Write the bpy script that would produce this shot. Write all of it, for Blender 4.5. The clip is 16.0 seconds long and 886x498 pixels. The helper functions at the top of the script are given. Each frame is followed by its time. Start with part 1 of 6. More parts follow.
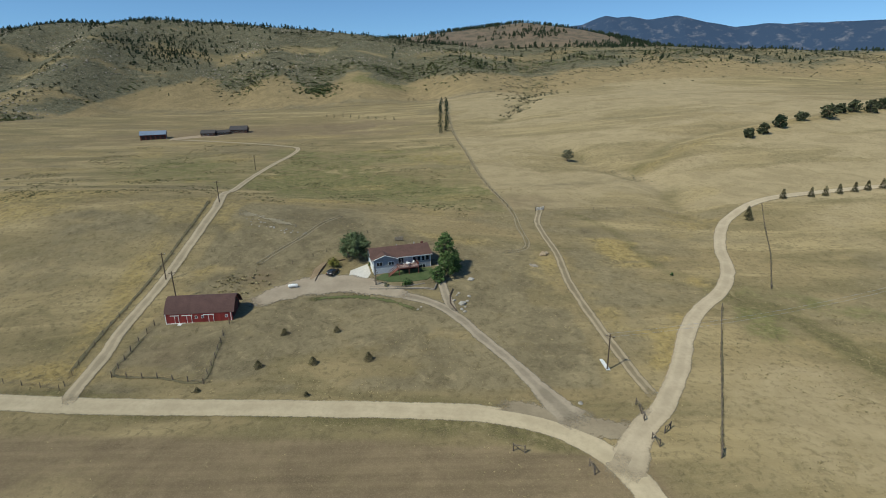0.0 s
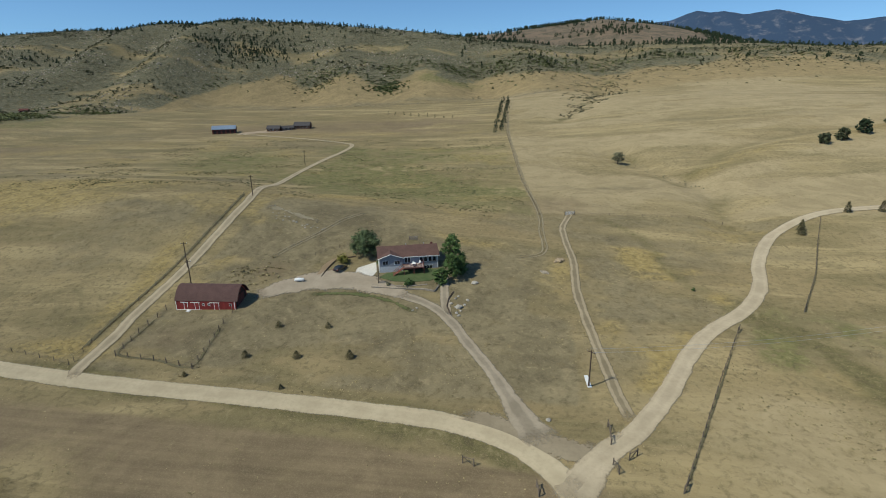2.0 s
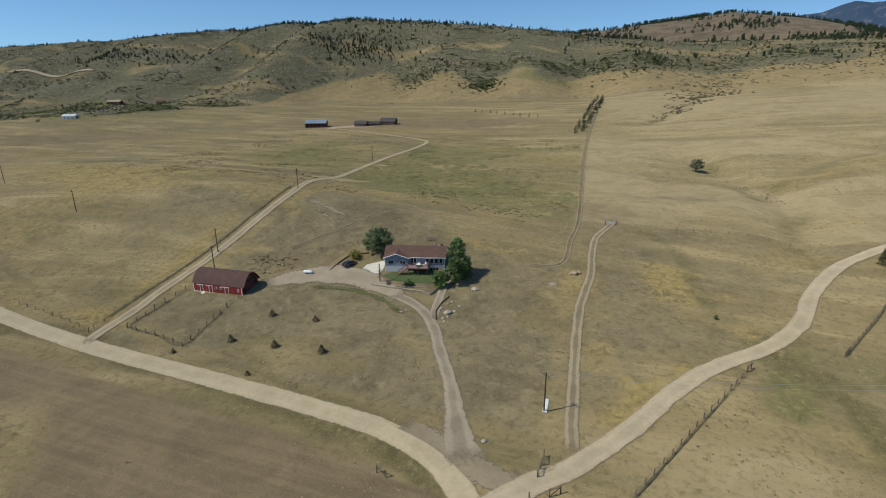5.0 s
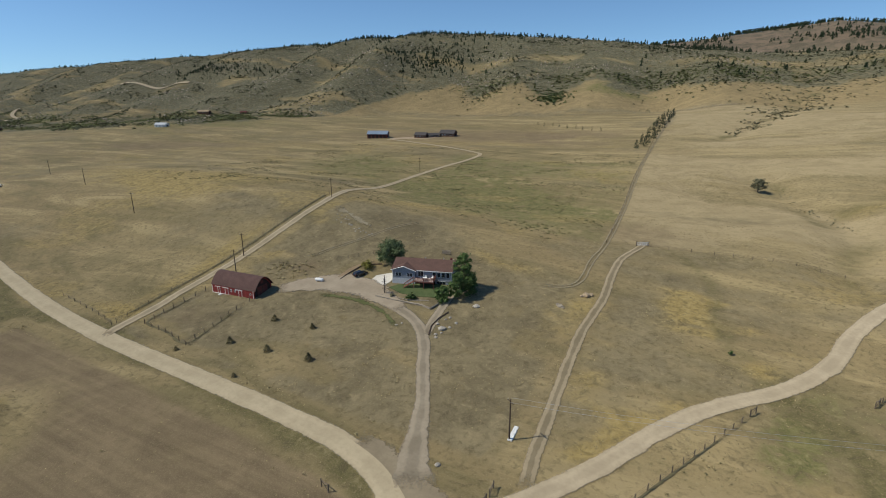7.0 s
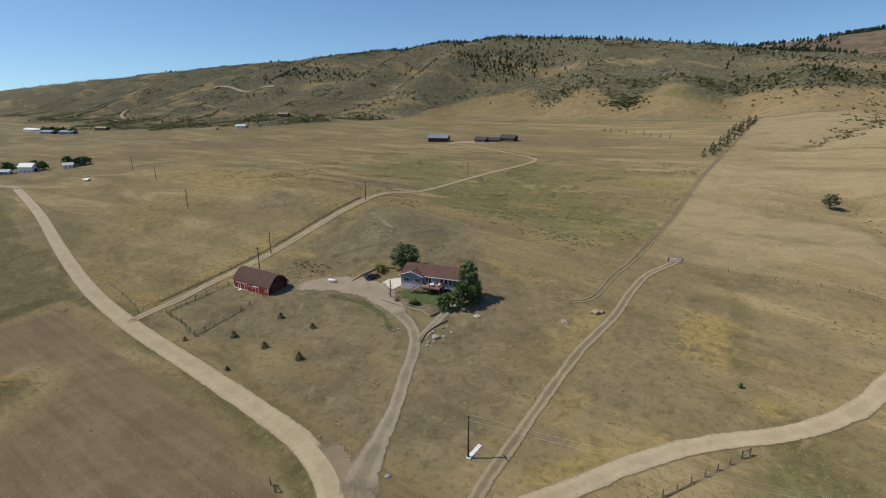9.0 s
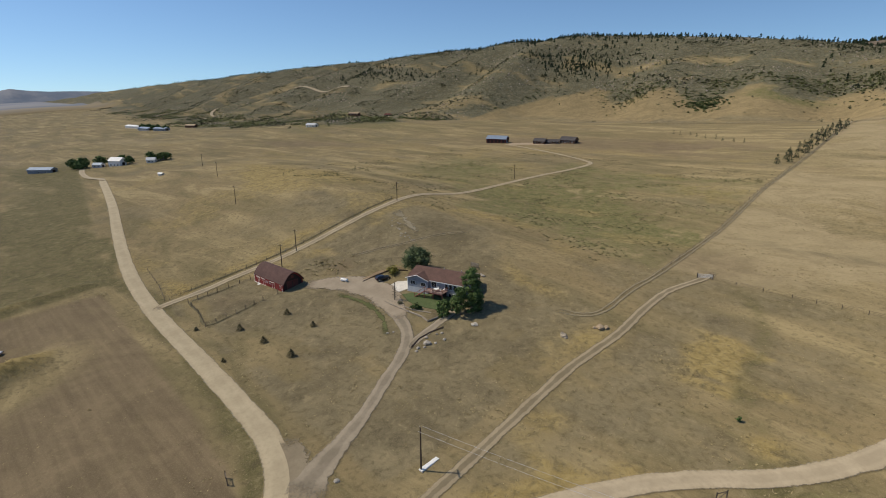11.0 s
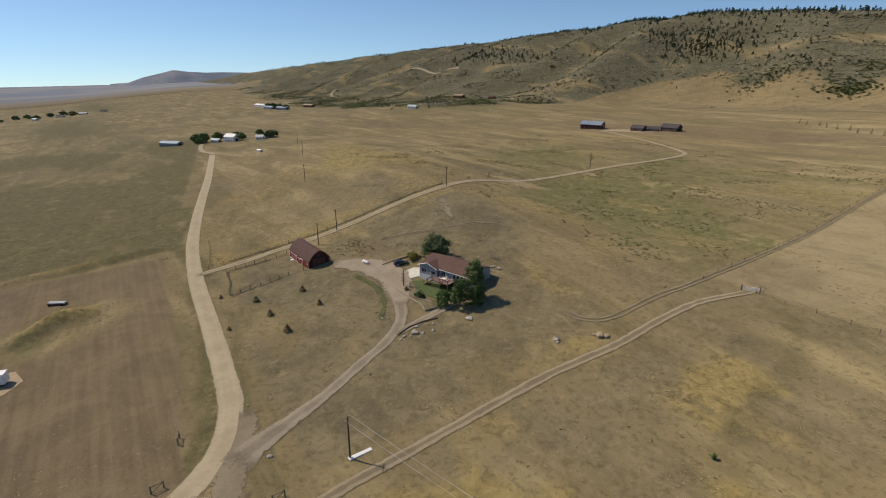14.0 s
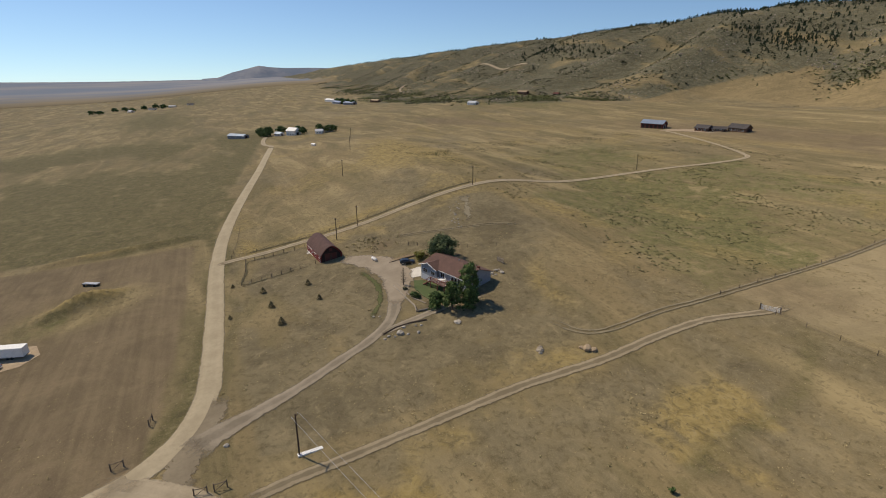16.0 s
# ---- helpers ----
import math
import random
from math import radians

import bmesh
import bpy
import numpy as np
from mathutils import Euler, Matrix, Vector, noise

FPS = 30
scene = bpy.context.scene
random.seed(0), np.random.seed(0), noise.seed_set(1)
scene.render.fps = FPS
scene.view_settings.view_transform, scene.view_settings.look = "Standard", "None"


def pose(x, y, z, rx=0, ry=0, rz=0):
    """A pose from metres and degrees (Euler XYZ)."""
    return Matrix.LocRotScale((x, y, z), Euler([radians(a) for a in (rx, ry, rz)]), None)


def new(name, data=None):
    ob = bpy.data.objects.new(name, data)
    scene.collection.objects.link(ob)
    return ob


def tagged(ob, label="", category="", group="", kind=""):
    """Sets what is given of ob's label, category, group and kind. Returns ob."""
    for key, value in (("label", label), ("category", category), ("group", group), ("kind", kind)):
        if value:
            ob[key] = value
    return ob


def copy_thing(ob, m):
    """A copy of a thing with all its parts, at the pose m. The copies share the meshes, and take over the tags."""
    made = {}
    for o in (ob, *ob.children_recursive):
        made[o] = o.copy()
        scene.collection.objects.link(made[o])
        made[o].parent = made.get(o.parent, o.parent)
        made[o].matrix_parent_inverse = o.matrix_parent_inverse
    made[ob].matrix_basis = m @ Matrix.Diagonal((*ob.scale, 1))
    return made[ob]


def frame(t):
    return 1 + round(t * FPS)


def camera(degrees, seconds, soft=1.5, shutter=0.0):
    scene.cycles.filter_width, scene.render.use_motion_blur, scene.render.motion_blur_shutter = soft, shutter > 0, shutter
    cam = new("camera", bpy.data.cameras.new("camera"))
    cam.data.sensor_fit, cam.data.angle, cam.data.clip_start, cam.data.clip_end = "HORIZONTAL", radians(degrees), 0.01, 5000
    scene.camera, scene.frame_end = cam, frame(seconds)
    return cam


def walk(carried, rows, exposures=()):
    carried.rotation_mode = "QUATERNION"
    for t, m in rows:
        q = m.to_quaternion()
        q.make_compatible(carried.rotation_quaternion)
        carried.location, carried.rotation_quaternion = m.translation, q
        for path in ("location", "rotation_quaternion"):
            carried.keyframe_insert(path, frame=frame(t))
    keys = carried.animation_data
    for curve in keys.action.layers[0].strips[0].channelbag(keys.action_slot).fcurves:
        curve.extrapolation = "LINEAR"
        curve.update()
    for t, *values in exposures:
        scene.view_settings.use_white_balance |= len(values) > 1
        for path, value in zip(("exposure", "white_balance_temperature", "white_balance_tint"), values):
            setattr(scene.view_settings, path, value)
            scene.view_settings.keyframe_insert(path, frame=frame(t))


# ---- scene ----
cam = camera(79.8, 16.0, soft=1.0)
METRES, EYE, TILT, LEAN, TURN = 150.0, 64.35, 3.2, 1.5, -0.1
ROWS = [
    (0.0, 0.0, 0.0, 0.0, 0.25, -21.17, -0.64),
    (0.5, 0.031, 0.0034, 0.0012, 2.26, -21.23, -0.57),
    (1.0, 0.0619, 0.0082, 0.0025, 4.29, -21.3, -0.48),
    (1.5, 0.0922, 0.0139, 0.0034, 6.45, -21.37, -0.41),
    (2.0, 0.1231, 0.0209, 0.0039, 8.46, -21.45, -0.32),
    (2.5, 0.1529, 0.0289, 0.0045, 10.44, -21.53, -0.25),
    (3.0, 0.183, 0.0383, 0.0054, 12.63, -21.6, -0.18),
    (3.5, 0.2129, 0.0486, 0.0058, 14.61, -21.68, -0.11),
    (4.0, 0.2417, 0.06, 0.0066, 16.55, -21.77, -0.05),
    (6.5, 0.3801, 0.1314, 0.0093, 26.56, -21.08, 0.43),
    (7.0, 0.4063, 0.149, 0.009, 28.78, -20.53, 0.54),
    (7.5, 0.4321, 0.1675, 0.0087, 30.92, -20.0, 0.62),
    (8.0, 0.4568, 0.1868, 0.0086, 33.02, -20.0, 0.73),
    (8.5, 0.4806, 0.2072, 0.0088, 35.11, -20.02, 0.84),
    (9.0, 0.5034, 0.2282, 0.0092, 37.27, -20.04, 0.95),
    (11.5, 0.6061, 0.3458, 0.0111, 47.56, -20.02, 1.52),
    (12.0, 0.6239, 0.3714, 0.0106, 49.65, -20.28, 1.62),
    (12.5, 0.6408, 0.3982, 0.0107, 51.76, -20.55, 1.74),
    (13.0, 0.6565, 0.4246, 0.0103, 53.96, -20.53, 1.82),
    (13.5, 0.6716, 0.4521, 0.0098, 56.12, -20.69, 1.91),
    (14.0, 0.6852, 0.4798, 0.0094, 58.17, -21.34, 2.0),
    (14.5, 0.698, 0.5088, 0.0097, 59.94, -21.53, 2.11),
    (15.0, 0.7096, 0.5375, 0.009, 61.7, -21.51, 2.2),
    (15.5, 0.7204, 0.5667, 0.0088, 63.72, -21.5, 2.3),
    (16.0, 0.7302, 0.5964, 0.0085, 65.94, -21.49, 2.39),
]
walk(cam, [(t, pose(0, 0, EYE, TILT, LEAN, TURN) @ pose(METRES * x, METRES * y, METRES * z, 90 + pitch, roll, yaw)) for t, x, y, z, yaw, pitch, roll in ROWS],
     exposures=[(0.0, 0.09, 6200, 1.0), (4.0, 0.09, 6300, 3.0), (8.0, 0.09, 6600, 7.0), (12.0, 0.09, 7000, 11.0), (16.0, 0.09, 7300, 13.0)])

# ---- world, sun and exposure ----
SUN_TO = Vector((-5.6, -4.0, 8.2)).normalized()          # towards the sun
world = bpy.data.worlds.new("sky")
scene.world = world
world.use_nodes = True
wn, wl = world.node_tree.nodes, world.node_tree.links
wn.clear()
sky = wn.new("ShaderNodeTexSky")
sky.sky_type, sky.sun_disc = "NISHITA", False
sky.sun_elevation = math.asin(SUN_TO.z)
sky.sun_rotation = math.atan2(SUN_TO.x, SUN_TO.y)
sky.altitude, sky.air_density, sky.dust_density, sky.ozone_density = 1600, 1.0, 0.4, 4.0
coord, lift = wn.new("ShaderNodeTexCoord"), wn.new("ShaderNodeVectorMath")
lift.operation = "ADD"
lift.inputs[1].default_value = (0, 0, 0.055)
bg, out = wn.new("ShaderNodeBackground"), wn.new("ShaderNodeOutputWorld")
bg.inputs["Strength"].default_value = 0.105
wl.new(coord.outputs["Generated"], lift.inputs[0])
wl.new(lift.outputs[0], sky.inputs["Vector"])
deep = wn.new("ShaderNodeMix")
deep.data_type, deep.blend_type = "RGBA", "MULTIPLY"
deep.inputs[0].default_value, deep.inputs[7].default_value = 1.0, (0.86, 0.99, 1.07, 1)
wl.new(sky.outputs[0], deep.inputs[6])
wl.new(deep.outputs[2], bg.inputs["Color"])
wl.new(bg.outputs[0], out.inputs["Surface"])
sun = new("sun", bpy.data.lights.new("sun", "SUN"))
sun.data.energy, sun.data.angle, sun.data.color = 3.6, radians(0.53), (1.0, 0.93, 0.80)
sun.matrix_world = Matrix.Translation((0, 0, 300)) @ SUN_TO.to_track_quat("Z", "Y").to_matrix().to_4x4()


# ---- materials ----
def nodes_of(name):
    m = bpy.data.materials.new(name)
    m.use_nodes = True
    nt = m.node_tree
    return m, nt, nt.nodes["Principled BSDF"]


def add(nt, kind, **kw):
    n = nt.nodes.new(kind)
    for k, v in kw.items():
        n.inputs[k].default_value = v
    return n


def noise_node(nt, scale, detail=4.0, rough=0.55, vec=None, distortion=0.0):
    n = add(nt, "ShaderNodeTexNoise", Scale=scale, Detail=detail, Roughness=rough, Distortion=distortion)
    if vec:
        nt.links.new(vec, n.inputs["Vector"])
    return n.outputs["Fac"]


def ramp(nt, fac, lo, hi):
    n = add(nt, "ShaderNodeMapRange")
    n.inputs[1].default_value, n.inputs[2].default_value = lo, hi
    n.interpolation_type = "SMOOTHSTEP"
    nt.links.new(fac, n.inputs[0])
    return n.outputs[0]


def mix(nt, fac, a, b, blend="MIX"):
    n = nt.nodes.new("ShaderNodeMix")
    n.data_type, n.blend_type = "RGBA", blend
    for sock, v in ((n.inputs[0], fac), (n.inputs[6], a), (n.inputs[7], b)):
        if isinstance(v, (int, float)):
            sock.default_value = v
        elif isinstance(v, tuple):
            sock.default_value = (*v, 1)
        else:
            nt.links.new(v, sock)
    return n.outputs[2]


def calc(nt, op, a, b=0.0):
    n = nt.nodes.new("ShaderNodeMath")
    n.operation = op
    for sock, v in zip(n.inputs, (a, b)):
        if isinstance(v, (int, float)):
            sock.default_value = v
        else:
            nt.links.new(v, sock)
    return n.outputs[0]


def bump(nt, bsdf, fac, strength=0.3, distance=0.05):
    n = add(nt, "ShaderNodeBump", Strength=strength, Distance=distance)
    nt.links.new(fac, n.inputs["Height"])
    nt.links.new(n.outputs[0], bsdf.inputs["Normal"])


def obj_vec(nt):
    return nt.nodes.new("ShaderNodeTexCoord").outputs["Object"]


def surface(name, a, b, scale=3.0, rough=0.8, metal=0.0, relief=0.2, dist=0.02, island=0.0, spec=0.3):
    """A worn surface between two colours: broad stains, fine grain, small relief, tone varied from piece to piece."""
    m, nt, p = nodes_of(name)
    v = obj_vec(nt)
    broad, fine = noise_node(nt, scale, 5, 0.6, v), noise_node(nt, scale * 9, 4, 0.6, v)
    c = mix(nt, ramp(nt, broad, 0.3, 0.7), a, b)
    c = mix(nt, 0.35, c, mix(nt, ramp(nt, fine, 0.3, 0.7), tuple(x * 0.7 for x in a), tuple(min(1, x * 1.25) for x in b)))
    if island:
        geo = nt.nodes.new("ShaderNodeNewGeometry").outputs["Random Per Island"]
        info = nt.nodes.new("ShaderNodeObjectInfo").outputs["Random"]
        k = calc(nt, "FRACT", calc(nt, "ADD", geo, info))
        tone = calc(nt, "ADD", calc(nt, "MULTIPLY", k, 2 * island), 1 - island)
        cc = nt.nodes.new("ShaderNodeCombineColor")
        for i in range(3):
            nt.links.new(tone, cc.inputs[i])
        c = mix(nt, 1.0, c, cc.outputs[0], "MULTIPLY")
    nt.links.new(c, p.inputs["Base Color"])
    p.inputs["Roughness"].default_value, p.inputs["Metallic"].default_value = rough, metal
    p.inputs["Specular IOR Level"].default_value = spec
    if relief:
        bump(nt, p, fine, relief, dist)
    return m


def leaf_mat(name, a, b, scale=0.6):
    m = surface(name, a, b, scale, 0.75, 0, 0, island=0.45, spec=0.15)
    return m


def ground_mat():
    m, nt, p = nodes_of("dry_grassland")
    v = obj_vec(nt)

    def channels(name):
        at = nt.nodes.new("ShaderNodeAttribute")
        at.attribute_name = name
        sep = nt.nodes.new("ShaderNodeSeparateColor")
        nt.links.new(at.outputs["Color"], sep.inputs[0])
        return (*sep.outputs[:3], at.outputs["Alpha"])

    green, straw, bare, scrub = channels("cover")
    grey, gold, damp_shade, pale = channels("soil")
    huge, big, mid, small, tiny = (noise_node(nt, s, d, 0.6, v, w) for s, d, w in ((0.006, 4, 0.6), (0.03, 5, 0.8), (0.14, 5, 0.5), (0.75, 5, 0.3), (4.0, 3, 0.0)))
    patch, fleck = noise_node(nt, 0.055, 7, 0.68, v, 1.2), noise_node(nt, 0.33, 6, 0.7, v, 0.9)
    # wind-combed streaks, long from east to west
    comb = add(nt, "ShaderNodeMapping", Scale=(0.012, 0.055, 0.02), Rotation=(0, 0, 0.25))
    nt.links.new(v, comb.inputs["Vector"])
    streak = noise_node(nt, 1.0, 7, 0.68, comb.outputs[0], 0.7)
    c = mix(nt, ramp(nt, big, 0.35, 0.68), (0.195, 0.157, 0.087), (0.262, 0.206, 0.114))
    c = mix(nt, calc(nt, "MULTIPLY", ramp(nt, huge, 0.42, 0.62), 0.5), c, (0.205, 0.153, 0.086))
    c = mix(nt, calc(nt, "MULTIPLY", ramp(nt, streak, 0.5, 0.64), 0.8), c, (0.345, 0.274, 0.156))
    c = mix(nt, calc(nt, "MULTIPLY", ramp(nt, streak, 0.5, 0.37), 0.8), c, (0.138, 0.117, 0.062))
    c = mix(nt, calc(nt, "MULTIPLY", ramp(nt, patch, 0.53, 0.66), 0.55), c, (0.148, 0.122, 0.068))
    # each kind of cover, frayed by the finer patches
    wob = calc(nt, "ADD", calc(nt, "ADD", calc(nt, "MULTIPLY", mid, 0.6), calc(nt, "MULTIPLY", small, 0.35)), calc(nt, "MULTIPLY", fleck, 0.3))

    def cover(fac, gain=1.0):
        return ramp(nt, calc(nt, "MULTIPLY", fac, calc(nt, "ADD", calc(nt, "MULTIPLY", calc(nt, "SUBTRACT", wob, 0.62), 5.0 * gain), 1.0)), 0.08, 0.92)

    def tone(a, b, fac=None):
        return mix(nt, ramp(nt, fac if fac else fleck, 0.34, 0.66), a, b)

    c = mix(nt, cover(pale, 0.6), c, tone((0.252, 0.202, 0.124), (0.325, 0.262, 0.164), patch))
    c = mix(nt, cover(gold, 0.7), c, tone((0.195, 0.150, 0.084), (0.280, 0.214, 0.120), patch))
    c = mix(nt, cover(grey, 0.7), c, tone((0.116, 0.097, 0.063), (0.228, 0.188, 0.118), calc(nt, "ADD", calc(nt, "MULTIPLY", patch, 0.6), calc(nt, "MULTIPLY", fleck, 0.4))))
    c = mix(nt, cover(green, 1.4), c, tone((0.096, 0.098, 0.040), (0.180, 0.164, 0.075)))
    c = mix(nt, cover(straw, 0.75), c, tone((0.208, 0.157, 0.066), (0.320, 0.246, 0.112)))
    # dark damp grass, and shade painted on the mound's side, draw and hollow
    c = mix(nt, cover(damp_shade, 0.9), c, tone((0.090, 0.081, 0.039), (0.152, 0.130, 0.065)))
    lines = add(nt, "ShaderNodeMapping", Scale=(0.025, 0.55, 0.2), Rotation=(0, 0, 0.04))
    nt.links.new(v, lines.inputs["Vector"])
    rows = noise_node(nt, 1.0, 4, 0.6, lines.outputs[0])
    tilth = ramp(nt, calc(nt, "ADD", calc(nt, "MULTIPLY", rows, 0.45), calc(nt, "MULTIPLY", patch, 0.55)), 0.36, 0.66)
    c = mix(nt, cover(bare, 0.4), c, mix(nt, tilth, (0.136, 0.103, 0.067), (0.216, 0.164, 0.105)))
    c = mix(nt, 1.0, c, (1.13, 1.10, 0.99), "MULTIPLY")
    # brush: dense grey-green, with thinner tan places
    gaps = ramp(nt, calc(nt, "ADD", calc(nt, "MULTIPLY", patch, 0.55), calc(nt, "MULTIPLY", streak, 0.45)), 0.55, 0.62)
    weave = ramp(nt, calc(nt, "ADD", calc(nt, "MULTIPLY", fleck, 0.6), calc(nt, "MULTIPLY", mid, 0.4)), 0.40, 0.62)
    brush = mix(nt, weave, (0.062, 0.064, 0.039), (0.178, 0.163, 0.106))
    brush = mix(nt, calc(nt, "MULTIPLY", gaps, 0.75), brush, mix(nt, weave, (0.150, 0.136, 0.078), (0.310, 0.246, 0.146)))
    c = mix(nt, cover(scrub, 0.9), c, brush)
    # reddish soil on the bare hill beyond the ridge
    north = nt.nodes.new("ShaderNodeSeparateXYZ")
    nt.links.new(v, north.inputs[0])
    c = mix(nt, calc(nt, "MULTIPLY", ramp(nt, north.outputs[1], 1350.0, 1600.0), 0.9), c, mix(nt, ramp(nt, big, 0.4, 0.6), (0.090, 0.076, 0.056), (0.178, 0.128, 0.094)))
    # tussocks: dark gaps between pale tufts
    firm = calc(nt, "SUBTRACT", 1.0, calc(nt, "MULTIPLY", calc(nt, "MAXIMUM", bare, pale), 0.65))
    c = mix(nt, calc(nt, "MULTIPLY", ramp(nt, fleck, 0.46, 0.30), calc(nt, "MULTIPLY", firm, 0.6)), c, (0.104, 0.084, 0.046))
    c = mix(nt, calc(nt, "MULTIPLY", ramp(nt, fleck, 0.56, 0.72), calc(nt, "MULTIPLY", firm, 0.5)), c, (0.335, 0.268, 0.150))
    c = mix(nt, calc(nt, "MULTIPLY", ramp(nt, small, 0.5, 0.32), calc(nt, "MULTIPLY", firm, 0.5)), c, (0.093, 0.075, 0.040))
    c = mix(nt, calc(nt, "MULTIPLY", ramp(nt, tiny, 0.45, 0.7), 0.3), c, (0.350, 0.280, 0.160))
    nt.links.new(c, p.inputs["Base Color"])
    p.inputs["Roughness"].default_value = 0.95
    p.inputs["Diffuse Roughness"].default_value = 0.4
    p.inputs["Specular IOR Level"].default_value = 0.1
    h = calc(nt, "ADD", calc(nt, "MULTIPLY", mid, 1.0), calc(nt, "MULTIPLY", small, 0.6))
    bump(nt, p, h, 0.55, 0.35)
    return m


def road_mat(name, a, b, ruts=0.5, solid=0.42, centre=0.0, fray=0.1):
    """Packed dirt on a strip: u runs across, v along in metres. Frayed edges let the grass through; ruts are paler."""
    m, nt, p = nodes_of(name)
    uv = nt.nodes.new("ShaderNodeUVMap").outputs[0]
    sp = nt.nodes.new("ShaderNodeSeparateXYZ")
    nt.links.new(uv, sp.inputs[0])
    v = obj_vec(nt)
    n1, n2, n3 = noise_node(nt, 0.18, 5, 0.6, v), noise_node(nt, 1.3, 4, 0.6, v), noise_node(nt, 7, 3, 0.6, v)
    across = calc(nt, "ABSOLUTE", calc(nt, "SUBTRACT", sp.outputs[0], 0.5))
    wob = calc(nt, "ADD", across, calc(nt, "MULTIPLY", calc(nt, "SUBTRACT", calc(nt, "ADD", calc(nt, "MULTIPLY", n1, 0.65), calc(nt, "MULTIPLY", n2, 0.35)), 0.5), fray * 4))
    c = mix(nt, ramp(nt, n1, 0.3, 0.7), a, b)
    rut = calc(nt, "ABSOLUTE", calc(nt, "SUBTRACT", wob, 0.24))
    rutm = ramp(nt, rut, 0.13, 0.03)
    c = mix(nt, calc(nt, "MULTIPLY", rutm, ruts), c, tuple(min(1, x * 1.28) for x in b))
    c = mix(nt, calc(nt, "MULTIPLY", ramp(nt, n2, 0.4, 0.75), 0.3), c, tuple(x * 0.75 for x in a))
    c = mix(nt, calc(nt, "MULTIPLY", ramp(nt, n3, 0.55, 0.75), 0.25), c, tuple(x * 0.6 for x in a))
    nt.links.new(c, p.inputs["Base Color"])
    p.inputs["Roughness"].default_value = 0.95
    p.inputs["Diffuse Roughness"].default_value = 0.4
    p.inputs["Specular IOR Level"].default_value = 0.1
    alpha = ramp(nt, wob, solid + 0.05, solid - 0.05)
    if centre:
        alpha = calc(nt, "MULTIPLY", alpha, calc(nt, "SUBTRACT", 1.0, calc(nt, "MULTIPLY", ramp(nt, rut, 0.07, 0.15), centre)))
    end = nt.nodes.new("ShaderNodeAttribute")
    end.attribute_name = "run_out"
    alpha = calc(nt, "MULTIPLY", alpha, ramp(nt, calc(nt, "ADD", end.outputs["Fac"], calc(nt, "MULTIPLY", calc(nt, "SUBTRACT", n2, 0.5), 5.0)), 0.0, 5.0))
    nt.links.new(alpha, p.inputs["Alpha"])
    bump(nt, p, n2, 0.3, 0.06)
    return m


GROUND = ground_mat()
COUNTY = road_mat("packed_gravel", (0.42, 0.342, 0.222), (0.50, 0.412, 0.272), 0.12, 0.43, 0, 0.07)
SPUR = road_mat("pale_dust_road", (0.37, 0.30, 0.20), (0.46, 0.375, 0.255), 0.2, 0.41, 0.0, 0.09)
LANE = road_mat("farm_lane_dust", (0.33, 0.268, 0.175), (0.42, 0.34, 0.225), 0.4, 0.4, 0.1, 0.1)
DRIVE = road_mat("grey_drive_gravel", (0.26, 0.213, 0.15), (0.345, 0.285, 0.205), 0.35, 0.38, 0.1, 0.12)
TRACK = road_mat("two_wheel_track", (0.265, 0.213, 0.135), (0.33, 0.266, 0.172), 0.4, 0.38, 0.3, 0.13)
FAINT = road_mat("faint_wheel_ruts", (0.235, 0.193, 0.120), (0.280, 0.230, 0.145), 0.1, 0.36, 0.8, 0.12)
YARD = road_mat("trodden_yard_dirt", (0.31, 0.250, 0.178), (0.39, 0.318, 0.230), 0.1, 0.37, 0, 0.16)
DITCH = road_mat("ditch_grass", (0.128, 0.110, 0.060), (0.190, 0.160, 0.092), 0.0, 0.26, 0, 0.34)
GREENSTRIP = road_mat("green_verge_grass", (0.09, 0.10, 0.038), (0.15, 0.15, 0.065), 0.0, 0.14, 0, 0.26)
LAWN = surface("watered_lawn", (0.055, 0.085, 0.028), (0.095, 0.115, 0.047), 0.5, 0.95, 0, 0.4, 0.05)
CONCRETE = surface("pale_concrete", (0.52, 0.48, 0.42), (0.62, 0.58, 0.51), 0.5, 0.85)
RED = surface("faded_red_boards", (0.165, 0.022, 0.02), (0.235, 0.035, 0.028), 0.8, 0.75, island=0.12)
ROOFBROWN = surface("brown_barn_shingles", (0.075, 0.042, 0.036), (0.105, 0.058, 0.05), 0.5, 0.9, 0, 0.4, 0.03)
ROOFHOUSE = surface("red_brown_shingles", (0.085, 0.048, 0.038), (0.125, 0.07, 0.055), 0.5, 0.9, island=0.12)
WHITE = surface("white_paint", (0.70, 0.69, 0.66), (0.80, 0.79, 0.76), 1.2, 0.6)
SIDING = surface("blue_grey_siding", (0.215, 0.23, 0.26), (0.265, 0.285, 0.32), 0.8, 0.7, island=0.06)
SIDINGPALE = surface("pale_grey_stucco", (0.42, 0.43, 0.45), (0.50, 0.51, 0.53), 0.8, 0.8)
DECKTOP = surface("sun_bleached_deck_boards", (0.30, 0.20, 0.17), (0.42, 0.32, 0.28), 1.5, 0.8, island=0.15)
# dark boards; also painted shade on the barn end and under the deck
BOARDSHADE = surface("dark_boards_and_shade", (0.035, 0.02, 0.018), (0.05, 0.03, 0.025), 1, 0.9)
DECKRED = surface("red_stained_deck_wood", (0.17, 0.06, 0.045), (0.23, 0.085, 0.06), 1.5, 0.8, island=0.2)
WOOD = surface("weathered_timber", (0.105, 0.08, 0.058), (0.19, 0.15, 0.11), 1.5, 0.9, island=0.3)
